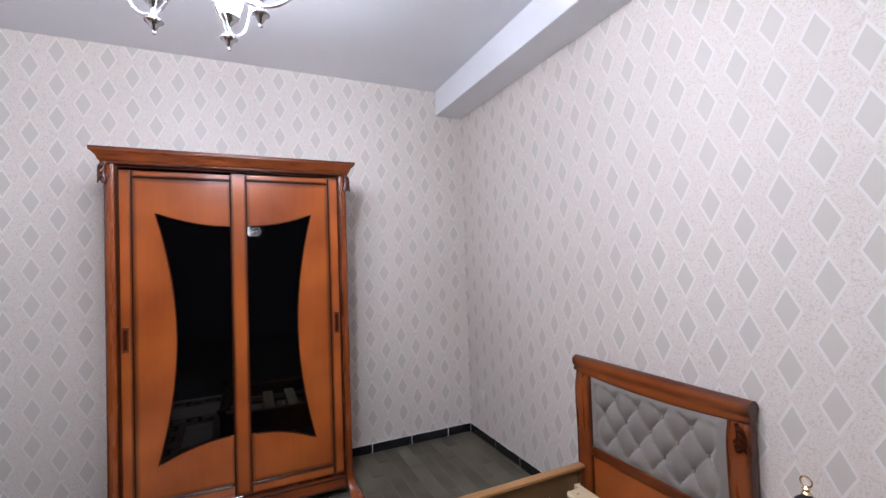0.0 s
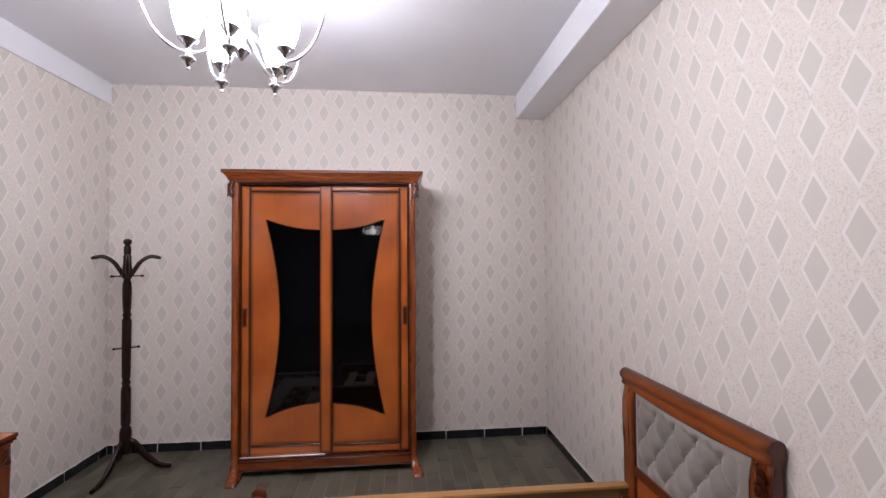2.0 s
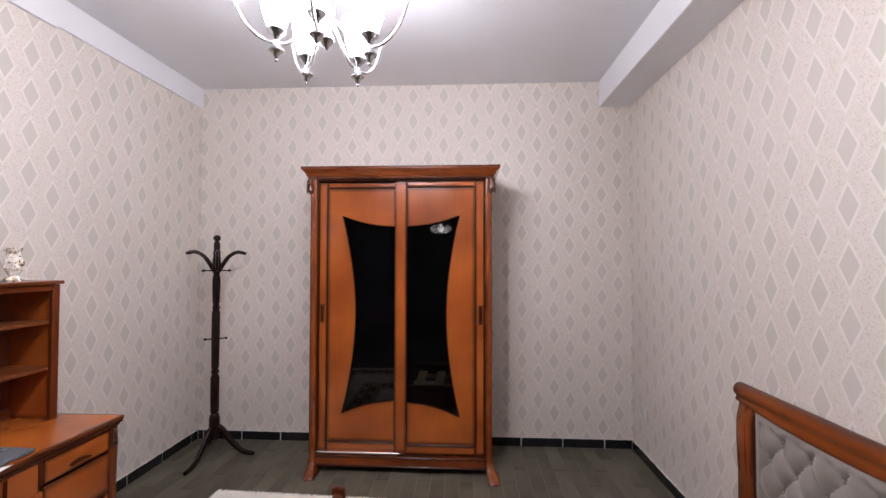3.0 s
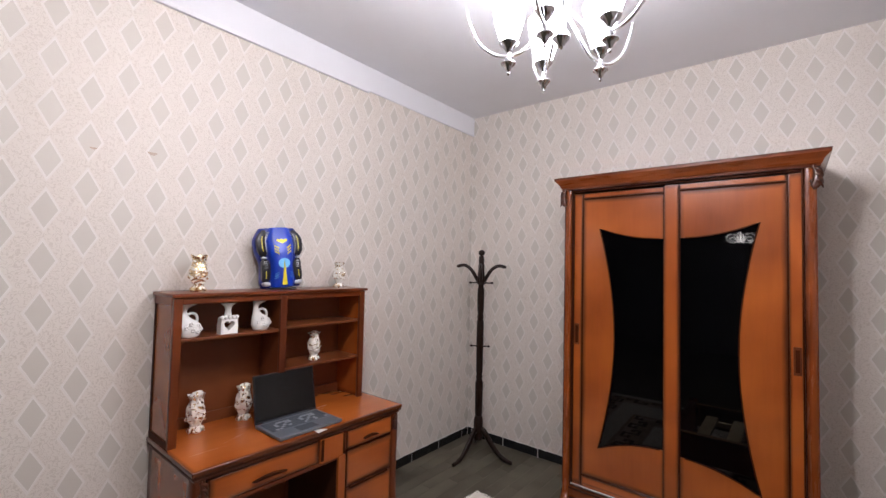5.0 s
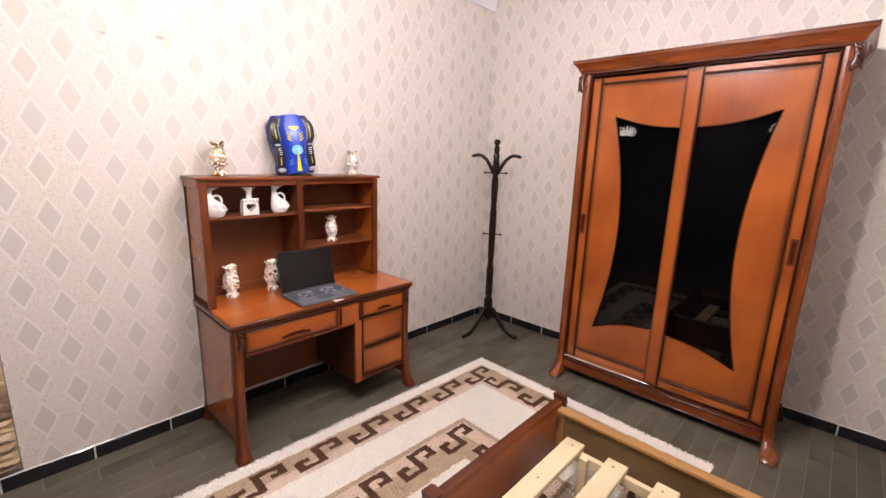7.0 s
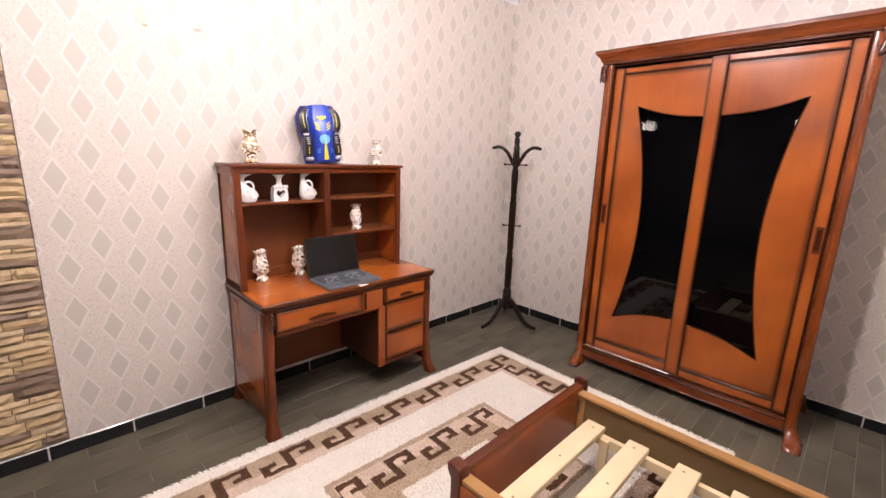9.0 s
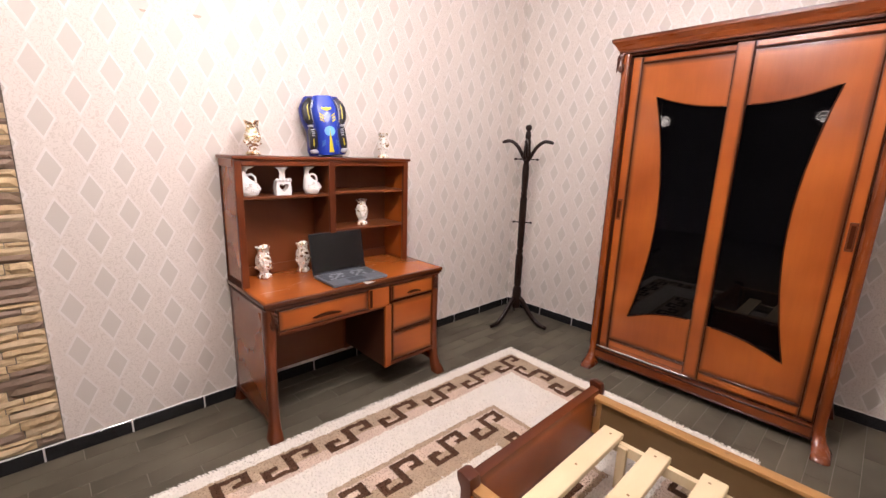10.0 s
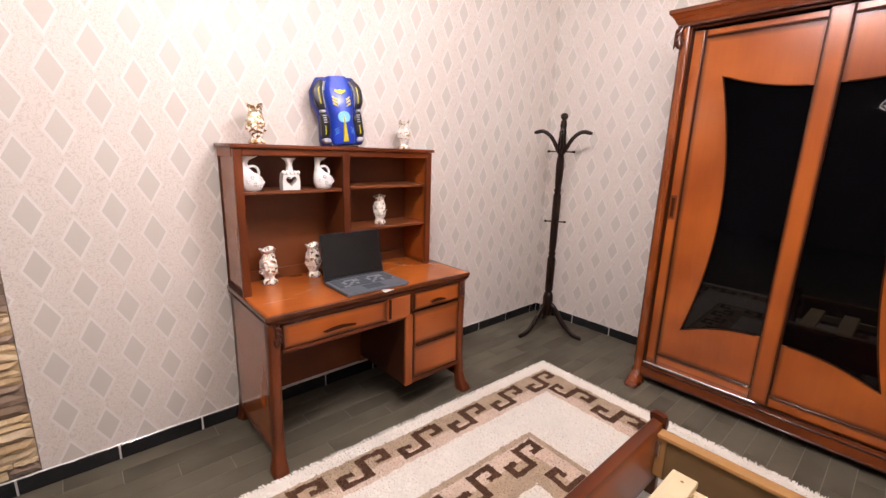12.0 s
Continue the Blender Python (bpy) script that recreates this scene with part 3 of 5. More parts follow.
    for z in (0.482, 0.250):
        part("shelf", box(hx0 + 0.01, hx1 - 0.02, dv + 0.009, b - 0.02, z, z + 0.016, 0.003), M_INNER, h)
    return d, h


make_desk()


# ---- bed ----
def make_bed():
    bx, by = 1.0, 1.59
    bed = thing("bed_frame", (bx, by, 0), "single cherry wood bed frame with tufted headboard, no mattress", "bed")
    y0, y1 = 1.09 - by, 2.09 - by
    rail_t = 0.028
    for s, yy in ((-1, y0 + 0.012), (1, y1 - 0.042)):
        lo, hi = min(yy, yy - s * rail_t), max(yy, yy - s * rail_t)
        part("side_rail", box(0.035 - bx + 0.012, 2.006 - bx, lo, hi, 0.14, 0.332, 0.0), M_PLY, bed, "side rail, raw brown board inside")
        lo3, hi3 = min(yy, yy - s * 0.052), max(yy, yy - s * 0.052)
        cap = part("rail_cap", box(0.06 - bx, 2.0 - bx, lo3, hi3, 0.3325, 0.350, 0.005), M_OAK, bed, "lighter oak capping strip", True)
        for kx in (0.62, 1.31):
            part("knot", lathe([(0.009, 0.0), (0.007, 0.0008)], 10, (kx - bx, yy - s * 0.02, 0.3498)), M_KNOT, cap)
        part("end_stile", box(0.058 - bx, 0.095 - bx, min(yy - s * 0.0285, yy - s * 0.034), max(yy - s * 0.0285, yy - s * 0.034), 0.145, 0.332, 0.002), M_OAK, bed)
        lo2, hi2 = min(yy + s * 0.006, yy + s * 0.0005), max(yy + s * 0.006, yy + s * 0.0005)
        part("rail_facing", box(0.06 - bx, 1.98 - bx, lo2, hi2, 0.14, 0.328, 0.002), M_CHERRY_H, bed)
        lo, hi = min(yy - s * rail_t, yy - s * (rail_t + 0.028)), max(yy - s * rail_t, yy - s * (rail_t + 0.028))
        part("cleat", box(0.165 - bx, 1.95 - bx, lo - s * 0.10, hi - s * 0.10, 0.20, 0.2465, 0.002), M_PINE, bed)
        for x in (0.055 - bx, 1.955 - bx):
            br = part("bracket", box(x, x + 0.022, lo + 0.004, hi - 0.004, 0.247, 0.305, 0.002), M_CHROME, bed, "steel bed bracket")
            for z in (0.262, 0.290):
                part("bolt", lathe([(0.004, 0), (0.004, 0.004), (0.002, 0.006)], 8, (x + 0.011, (lo + hi) / 2, z + 0.012)), M_CHROME, br)
    # footboard between two scrolled posts
    f0, f1 = 0.028 - bx, 0.058 - bx
    prof = [(f0, 0.10), (f1, 0.10), (f1, 0.30), (f1 + 0.002, 0.345), (f1 - 0.004, 0.366), (f0 - 0.012, 0.374), (f0 - 0.02, 0.362), (f0 - 0.012, 0.338), (f0, 0.30)]
    part("footboard", prism(prof, "y", y0 + 0.05, y1 - 0.03, 0.0), M_FOOT_YZ, bed, "low polished footboard", True)
    for s, yy in ((-1, y0), (1, y1)):
        pr = [(f0 - 0.006, 0.0), (f1 + 0.008, 0.0), (f1 + 0.006, 0.30), (f1 + 0.012, 0.36), (f1 + 0.004, 0.392), (f0 - 0.008, 0.402), (f0 - 0.03, 0.392), (f0 - 0.026, 0.366), (f0 - 0.008, 0.335)]
        a, b = (yy, yy + 0.055) if s < 0 else (yy - 0.035, yy)
        part("foot_post", prism(pr, "y", a, b, 0.006), M_RED, bed, smooth=True)
    # headboard
    hx = 2.006 - bx
    back = 2.052 - bx
    y1 -= 0.028
    for s, yy in ((-1, y0), (1, y1)):
        a, b = (yy, yy + 0.095) if s < 0 else (yy - 0.118, yy)
        pr = [(hx, 0.0), (hx, 0.55), (hx - 0.006, 0.70), (hx - 0.004, 0.80), (hx + 0.012, 0.88), (hx + 0.03, 0.905), (back, 0.90), (back, 0.0)]
        post = part("head_post", prism(pr, "y", a, b, 0.008), M_POST_YZ, bed, "thick dark headboard post", True)
        c = scroll((hx - 0.004, (a + b) / 2, 0.80), (0, 1, 0), (0, 0, 1), (-1, 0, 0), 0.14, s)
        if s < 0:
            part("carving", c, M_BURN, post, smooth=True)
        else:
            c.free()
    # rolled top rail with a lower edge that sags towards the middle
    n = 24
    rings = []
    for i in range(n + 1):
        t = i / n
        y = y0 - 0.004 + (y1 - y0 + 0.008) * t
        sag = 0.028 * math.sin(math.pi * t)
        sec = [(hx + 0.040, 0.890 - sag), (hx + 0.010, 0.880 - sag), (hx + 0.001, 0.884 - sag), (hx - 0.003, 0.893 - sag * 0.85), (hx + 0.002, 0.903 - sag * 0.5)]
        sec += [(hx + 0.022 + 0.034 * math.cos(a), 0.937 + 0.034 * math.sin(a)) for a in (radians(232 - 19.5 * k) for k in range(15))]
        rings.append([(x, y, z) for x, z in sec])
    part("top_rail", loft(rings), M_ROLL_Y, bed, "rolled top rail of polished cherry", True)
    part("lower_panel", box(hx + 0.012, hx + 0.03, y0 + 0.09, y1 - 0.112, 0.16, 0.44), M_CHERRY_H, bed)
    part("middle_rail", box(hx, hx + 0.035, y0 + 0.09, y1 - 0.112, 0.425, 0.475, 0.006), M_RED_H, bed)
    part("back_board", box(hx + 0.036, back - 0.004, y0 + 0.09, y1 - 0.112, 0.16, 0.90), M_INNER, bed)
    # tufted pad: buttons on a diagonal lattice with folds between them
    pa, pb, z0, z1 = y0 + 0.085, y1 - 0.112, 0.472, 0.90
    du, dv = 0.145, 0.190
    NU, NV = 110, 66
    bm = bmesh.new()
    grid = []
    for j in range(NV + 1):
        row = []
        for i in range(NU + 1):
            u = pa + (pb - pa) * i / NU
            v = z0 + (z1 - z0) * j / NV
            p, q = (u - (pa + pb) / 2) / du, (v - 0.686) / dv
            s1, s2 = p + q, p - q
            f1_, f2_ = abs(s1 - round(s1)), abs(s2 - round(s2))
            edge = min(u - pa, pb - u, v - z0, (z1 - 0.01 - v)) / 0.05
            cen = min(1.0, max(0.0, min(u - pa - 0.045, pb - u - 0.045, v - z0 - 0.012, 0.845 - v) / 0.03))
            puff = (max(0.0, math.sin(math.pi * f1_)) * max(0.0, math.sin(math.pi * f2_))) ** 0.42
            hgt = 0.036 * (puff * cen + (1 - cen) * 0.75) * min(1.0, max(0.12, edge)) ** 0.5
            r1, r2 = round(s1), round(s2)
            bu, bv = (pa + pb) / 2 + (r1 + r2) / 2 * du, 0.686 + (r1 - r2) / 2 * dv
            dent = 0.018 * cen * math.exp(-((u - bu) ** 2 + (v - bv) ** 2) / 0.016 ** 2)
            row.append(bm.verts.new((hx + 0.022 - hgt + dent * 0.6, u, v)))
        grid.append(row)
    for j in range(NV):
        for i in range(NU):
            bm.faces.new((grid[j][i], grid[j][i + 1], grid[j + 1][i + 1], grid[j + 1][i]))
    pad = part("pad", bm, M_VELVET, bed, "grey velvet pad with deep button tufts", True)
    for r in range(-6, 7):
        for c in range(-8, 9):
            if (r + c) % 2:
                continue
            u = (pa + pb) / 2 + c * du / 2
            v = 0.686 + r * dv / 2
            if pa + 0.05 < u < pb - 0.05 and z0 + 0.018 < v < 0.83:
                bt = bmesh.new()
                bmesh.ops.create_uvsphere(bt, u_segments=8, v_segments=6, radius=0.007, matrix=Matrix.Translation((hx + 0.017, u, v)) @ Matrix.Diagonal((0.5, 1, 1, 1)))
                part("button", bt, M_VELVET, pad, smooth=True)
    y1 += 0.028
    # slats on the cleats
    for k in range(9):
        x = 0.20 + 0.207 * k - bx
        jit = 0.006 * math.sin(k * 2.7)
        sl = part("slat", box(x - 0.046, x + 0.046, y0 + 0.115, y1 - 0.152, 0.247, 0.275, 0.006, 3), M_PINE, bed, "pale pine slat", True)
        sl.rotation_euler.z = jit
        for y in (y0 + 0.16, 0.0, y1 - 0.20):
            part("knot", lathe([(0.006, 0.0), (0.006, 0.0006)], 8, (x + 0.01 * math.sin(k + y * 9), y, 0.2748)), M_KNOT, sl)
    for x in (1.93 - bx,):
        part("cross_bar", box(x, x + 0.028, y0 + 0.041, y1 - 0.071, 0.20, 0.2464, 0.002), M_PINE, bed)
    for x in (0.27 - bx, 1.6 - bx):
        part("rail_block", box(x - 0.02, x + 0.02, y1 - 0.220, y1 - 0.199, 0.03, 0.246, 0.002), M_PINE, bed)
    return bed


M_VELVET = plain("grey_velvet", (0.225, 0.203, 0.182), 0.85, var=0.12, scale=6, relief=0.15, relief_scale=300)
M_VELVET.node_tree.nodes["Principled BSDF"].inputs["Sheen Weight"].default_value = 0.25
M_OAK = wood("oak_strip", (0.34, 0.17, 0.055), (0.47, 0.26, 0.10), 0.4, 0.15, (1.2, 9, 9))
M_KNOT = plain("knot", (0.30, 0.17, 0.07), 0.6)
make_bed()


# ---- chandeliers ----
def glow(name, col, strength):
    m, nt, b = nodes_of(name)
    b.inputs["Base Color"].default_value = (0.85, 0.85, 0.83, 1)
    b.inputs["Roughness"].default_value = 0.3
    b.inputs["Emission Color"].default_value = (*col, 1)
    b.inputs["Emission Strength"].default_value = strength
    return m


M_SHADE = glow("lit_frosted_glass", (1.0, 0.965, 0.945), SHADE_GLOW)
M_BULB = glow("lit_bulb", (1.0, 0.95, 0.90), BULB_GLOW)
M_SILVER = plain("silver_arm", (0.80, 0.81, 0.83), 0.2, 0.85, var=0.05)
M_CUP = plain("chrome_cup", (0.58, 0.59, 0.61), 0.15, 1.0, var=0.1)


def make_chandelier():
    c = thing("chandelier", (0.118, 1.568, ZC), "silver five-arm chandelier with lit white glass shades", "chandelier")
    z = -ZC
    part("canopy", lathe([(0.02, -0.05), (0.05, -0.035), (0.06, -0.012), (0.06, 0.0)], 24), M_CUP, c, smooth=True)
    part("stem", lathe([(0.009, 2.72 + z), (0.009, -0.04)], 12), M_SILVER, c, smooth=True)
    part("hub", lathe([(0.004, 2.415 + z), (0.012, 2.425 + z), (0.022, 2.44 + z), (0.034, 2.455 + z), (0.03, 2.47 + z), (0.016, 2.49 + z), (0.02, 2.53 + z), (0.034, 2.57 + z),
                       (0.03, 2.62 + z), (0.014, 2.66 + z), (0.018, 2.70 + z), (0.009, 2.73 + z)], 20), M_CUP, c, "turned chrome hub", True)
    R = 0.189
    for k in range(5):
        a = radians(62.5 + 72 * k)
        ca, sa = math.cos(a), math.sin(a)
        ctrl = [(0.02, 2.56), (0.07, 2.50), (0.13, 2.425), (R, 2.405), (0.25, 2.418), (0.305, 2.47), (0.34, 2.55), (0.352, 2.605)]
        line = curve_pts([(r * ca, r * sa, h + z) for r, h in ctrl], 36)
        arm = part("arm", tube(line, [0.0062] * 33 + [0.006, 0.0055, 0.005, 0.0035], 10), M_SILVER, c, "curled silver arm", True)
        at = (R * ca, R * sa, z)
        part("finial", lathe([(0.001, 2.331), (0.006, 2.335), (0.006, 2.341), (0.003, 2.345), (0.010, 2.352), (0.013, 2.360), (0.022, 2.371), (0.027, 2.376)], 18, at), M_CUP, arm, "dark chrome finial", True)
        part("bell", lathe([(0.028, 2.375), (0.0285, 2.379), (0.018, 2.388), (0.011, 2.402), (0.008, 2.418)], 18, at), M_SILVER, arm, smooth=True)
        part("cup", lathe([(0.008, 2.415), (0.013, 2.425), (0.021, 2.436), (0.034, 2.448), (0.037, 2.455), (0.033, 2.457)], 18, at), M_CUP, arm, "chrome cup", True)
        prof = [(0.030, 2.452), (0.034, 2.470), (0.046, 2.505), (0.056, 2.545), (0.061, 2.590), (0.068, 2.630), (0.064, 2.630), (0.057, 2.59), (0.052, 2.545), (0.042, 2.507), (0.029, 2.472), (0.010, 2.458)]
        part("bulb", lathe([(0.008, 2.458), (0.010, 2.62), (0.017, 2.645), (0.019, 2.665), (0.012, 2.69), (0.002, 2.705)], 14, at), M_BULB, arm, "lit bulb above the shade rim", True)
        part("shade", lathe(prof, 24, at), M_SHADE, arm, "glowing white frosted glass shade", True)
    return c


make_chandelier()


M_LOOP = glow("lit_gold_loop", (1.0, 0.93, 0.82), PENDANT_GLOW)


def make_loop_pendant(at):
    p = thing("pendant_lamp", at, "gilded pendant lamp of glowing interlaced loops", "pendant lamp", "loop pendants")
    part("canopy", lathe([(0.015, -0.03), (0.04, -0.02), (0.045, 0.0)], 18), M_GOLD, p, smooth=True)
    part("rod", lathe([(0.004, -0.93), (0.004, -0.02)], 8), M_GOLD, p, smooth=True)
    part("core", lathe([(0.003, -1.05), (0.0042, -1.045), (0.0042, -0.92), (0.003, -0.915)], 10), M_LOOP, p, "glowing centre tube", True)
    for k in range(4):
        a = radians(90 * k + 10)
        out = Vector((math.cos(a), math.sin(a), 0))
        side = Vector((-math.sin(a), math.cos(a), 0))

        def bent(pts):
            return [out * q + side * w + Vector((0, 0, h)) for q, w, h in pts]
        big = [(0.035, 0, -1.000), (0.070, 0, -0.955), (0.115, 0, -0.945), (0.158, 0, -0.985), (0.165, 0, -1.025), (0.115, 0, -1.062), (0.070, 0, -1.066), (0.035, 0, -1.05)]
        part("loop", tube(bent(big), 0.0018, 6), M_LOOP, p, "thin angular loop", True)
        small = [(0.03, 0.0, -1.055), (0.062, 0.006, -1.008), (0.100, 0.010, -0.990), (0.132, 0.0, -1.012), (0.108, -0.006, -1.044), (0.070, -0.010, -1.026)]
        part("loop", tube(bent(small), 0.0022, 6), M_LOOP, p, "glowing white loop", True)
    return p


lp = make_loop_pendant((0.27, -0.9, ZC))
copy_thing(lp, pose(-1.70, -0.95, ZC, 0, 0, 25))


M_GLOBE = glow("lit_globe", (1.0, 0.925, 0.85), GLOBE_GLOW)


def make_ceiling_globe(at):
    """A round opal dome on a white base plate under the ceiling."""
    p = thing("ceiling_lamp", at, "small white opal dome ceiling lamp, switched on", "ceiling light")
    part("base", lathe([(0.074, -0.075), (0.082, -0.07), (0.086, -0.03), (0.09, 0.0)], 28), M_PAINT, p, smooth=True)
    part("dome", lathe([(0.001, -0.146), (0.020, -0.143), (0.040, -0.134), (0.056, -0.119), (0.066, -0.098), (0.070, -0.0752)], 28), M_GLOBE, p, "glowing opal dome", True)
    return p


make_ceiling_globe((0.045, 0.47, ZC))


# ---- coat stand ----
def make_coat_stand():
    s = thing("coat_stand", (-1.315, 3.205, 0), "dark brown turned wooden coat stand in the corner", "coat stand")
    prof = [(r * 1.18, z) for r, z in [(0.030, 0.14), (0.034, 0.17), (0.034, 0.30), (0.028, 0.33), (0.021, 0.34), (0.027, 0.36), (0.028, 0.62), (0.020, 0.65), (0.026, 0.67), (0.019, 0.69), (0.024, 0.71), (0.026, 0.95),
            (0.026, 1.14), (0.019, 1.16), (0.025, 1.18), (0.019, 1.20), (0.023, 1.23), (0.026, 1.36), (0.024, 1.42), (0.018, 1.45), (0.03, 1.47), (0.032, 1.49), (0.027, 1.53), (0.021, 1.60), (0.024, 1.62),
            (0.018, 1.64), (0.021, 1.67), (0.018, 1.70), (0.012, 1.71), (0.022, 1.725), (0.024, 1.742), (0.015, 1.757), (0.003, 1.76)]]
    part("pole", lathe(prof, 20), M_BLACKWOOD, s, smooth=True)
    for k in range(4):
        a = radians((-95, 7, 130)[k % 3])
        ca, sa = math.cos(a), math.sin(a)
        pts = curve_pts([(r * ca, r * sa, z) for r, z in ((0.012, 0.235), (0.06, 0.21), (0.13, 0.12), (0.21, 0.045), (0.27, 0.022), (0.315, 0.017))], 16)
        if k < 3:
            part("leg", tube(pts, [0.026] * 4 + [0.024] * 5 + [0.021] * 4 + [0.018, 0.018, 0.019, 0.015], 10, flat=0.75), M_BLACKWOOD, s, "curved splayed leg", True)
        b = radians(32 + 90 * k)
        cb, sb = math.cos(b), math.sin(b)
        pts = curve_pts([(r * cb, r * sb, z) for r, z in ((0.022, 1.475), (0.044, 1.52), (0.085, 1.585), (0.145, 1.624), (0.215, 1.612))], 14)
        part("hook", tube(pts, [0.014, 0.015, 0.016, 0.016, 0.016, 0.016, 0.016, 0.015, 0.015, 0.015, 0.015, 0.015, 0.015, 0.015, 0.010], 10, flat=0.8), M_BLACKWOOD, s, "curved upper hook", True)
        for z, r in ((1.475, 0.105), (0.93, 0.085)):
            if z < 1.3 and k % 2:
                continue
            rise = 0.0
            pg = tube([(0.015 * cb, 0.015 * sb, z), (r * 0.75 * cb, r * 0.75 * sb, z + rise), (r * 0.8 * cb, r * 0.8 * sb, z), (r * 0.92 * cb, r * 0.92 * sb, z), (r * cb, r * sb, z)], [0.006, 0.005, 0.009, 0.010, 0.005], 8)
            part("peg", pg, M_BLACKWOOD, s, smooth=True)
    return s


make_coat_stand()


# ---- rug ----
M_CREAM = plain("cream_pile", (0.81, 0.78, 0.71), 0.9, var=0.07, scale=14)
M_BEIGE = plain("beige_pile", (0.47, 0.36, 0.25), 0.9, var=0.25, scale=16)
M_ROSE = plain("rosy_beige_pile", (0.66, 0.53, 0.43), 0.9, var=0.2, scale=14)
M_BROWN = plain("brown_pile", (0.092, 0.039, 0.016), 0.9, var=0.4, scale=18)
KEY = ("...1111", "...1..1", "11.1.11", "1..1...", "1111...")
RUG_W, RUG_L = 1.65, 2.50


def key_hit(along, across):
    """Whether a place in a band lies on the meander. along: 0 to 1 in one repeat; across: 0 at the outer side to 1."""
    c = int(along * 8.0)
    r = int(across * 5)
    return 0 <= r < 5 and 0 <= c < 7 and KEY[r][c] == "1"


def rug_zone(px, py):
    """0 cream, 1 beige, 2 rosy, 3 brown."""
    dx, dy = RUG_W / 2 - abs(px), RUG_L / 2 - abs(py)
    # insets of the long and the short sides
    ex, ey = dx, dy * 0.85 + 0.003
    wob = 0.002 * math.sin(px * 61 + py * 17) + 0.002 * math.sin(py * 83 - px * 29)
    ex, ey = ex + wob, ey + wob
    e = min(ex, ey)
    if e < 0.075:
        return 0
    if e < 0.260:
        long_side = ex < 0.245
        t = ((ex if long_side else ey) - 0.092) / 0.14
        if e > 0.088 and 0 < t < 1:
            if long_side:
                run, flip = (py - 0.232 + 10 * 0.322) / 0.322, px > 0
            else:
                run, flip = (px + 0.592 + 10 * 0.305) / 0.305, py < 0
            f = run - math.floor(run)
            f = 0.875 - f if flip else f
            if f >= 0 and key_hit(f, t):
                return 3
        return 1 if e < 0.19 else 2
    # inner rectangle
    gx, gy = 0.375 - abs(px) + wob, 0.55 - abs(py) + wob
    g = min(gx, gy)
    if g < 0:
        return 0
    if g < 0.03:
        return 1
    if g < 0.225:
        long_side = gx < 0.215
        t = ((gx if long_side else gy) - 0.04) / 0.15
        if g > 0.034 and 0 < t < 1:
            if long_side:
                run, flip = (py - 0.245 + 10 * 0.30) / 0.30, px > 0
            else:
                run, flip = (px + 0.13 + 10 * 0.28) / 0.28, py < 0
            f = run - math.floor(run)
            f = 0.875 - f if flip else f
            if f >= 0 and key_hit(f, t):
                return 3
        return 2 if g < 0.12 else 1
    return 0 if g > 0.26 else 1


def make_rug():
    r = thing("rug", (-0.2, 1.42, 0), "cream shaggy rug with brown Greek key borders", "rug", rz=-2.2)
    mats = (M_CREAM, M_BEIGE, M_ROSE, M_BROWN)
    # backing with the pile's body
    nx, ny = 264, 400
    verts, faces, idx = [], [], []
    for j in range(ny + 1):
        for i in range(nx + 1):
            x, y = -RUG_W / 2 + RUG_W * i / nx, -RUG_L / 2 + RUG_L * j / ny
            edge = min(i, j, nx - i, ny - j)
            verts.append((x, y, 0.002 if edge == 0 else 0.012))
    for j in range(ny):
        for i in range(nx):
            k = j * (nx + 1) + i
            faces.append((k, k + 1, k + nx + 2, k + nx + 1))
            idx.append(rug_zone(-RUG_W / 2 + RUG_W * (i + 0.5) / nx, -RUG_L / 2 + RUG_L * (j + 0.5) / ny))
    me = bpy.data.meshes.new("backing")
    me.from_pydata(verts, [], faces)
    for m in mats:
        me.materials.append(m)
    me.polygons.foreach_set("material_index", idx)
    ob = new("backing", me)
    ob.parent = r
    # tufts
    rng = random.Random(5)
    out = [([], []) for _ in mats]
    step = 0.0088
    gx, gy = int(RUG_W / step), int(RUG_L / step)
    for j in range(gy + 1):
        for i in range(gx + 1):
            x = -RUG_W / 2 + i * step + rng.uniform(-0.004, 0.004)
            y = -RUG_L / 2 + j * step + rng.uniform(-0.004, 0.004)
            zone = rug_zone(x, y)
            vs, fs = out[zone]
            rim = min(RUG_W / 2 - abs(x), RUG_L / 2 - abs(y)) < 0.02
            for _ in range(2):
                a = rng.uniform(0, 2 * math.pi)
                h = rng.uniform(0.002, 0.005)
                lean = rng.uniform(0.002, 0.005) if zone else rng.uniform(0.006, 0.012)
                la = rng.uniform(0, 2 * math.pi)
                if rim:
                    la = math.atan2(y, x) if abs(x) / RUG_W > abs(y) / RUG_L else math.copysign(math.pi / 2, y)
                    lean, h = rng.uniform(0.006, 0.016), h * 0.8
                w = rng.uniform(0.0026, 0.005)
                ca, sa = math.cos(a) * w, math.sin(a) * w
                tx, ty = x + lean * math.cos(la), y + lean * math.sin(la)
                k = len(vs)
                vs += [(x - ca, y - sa, 0.009), (x + ca, y + sa, 0.009), (tx + ca * 0.6, ty + sa * 0.6, 0.012 + h), (tx - ca * 0.6, ty - sa * 0.6, 0.012 + h * 0.92)]
                fs.append((k, k + 1, k + 2, k + 3))
    for (vs, fs), m, nm in zip(out, mats, ("cream shaggy pile", "beige shaggy pile", "rosy beige shaggy pile", "dark brown shaggy pile")):
        me = bpy.data.meshes.new("pile")
        me.from_pydata(vs, [], fs)
        me.materials.append(m)
        ob = new("pile", me)
        ob.parent = r
        tagged(ob, nm, kind="stuff")
    return r


make_rug()


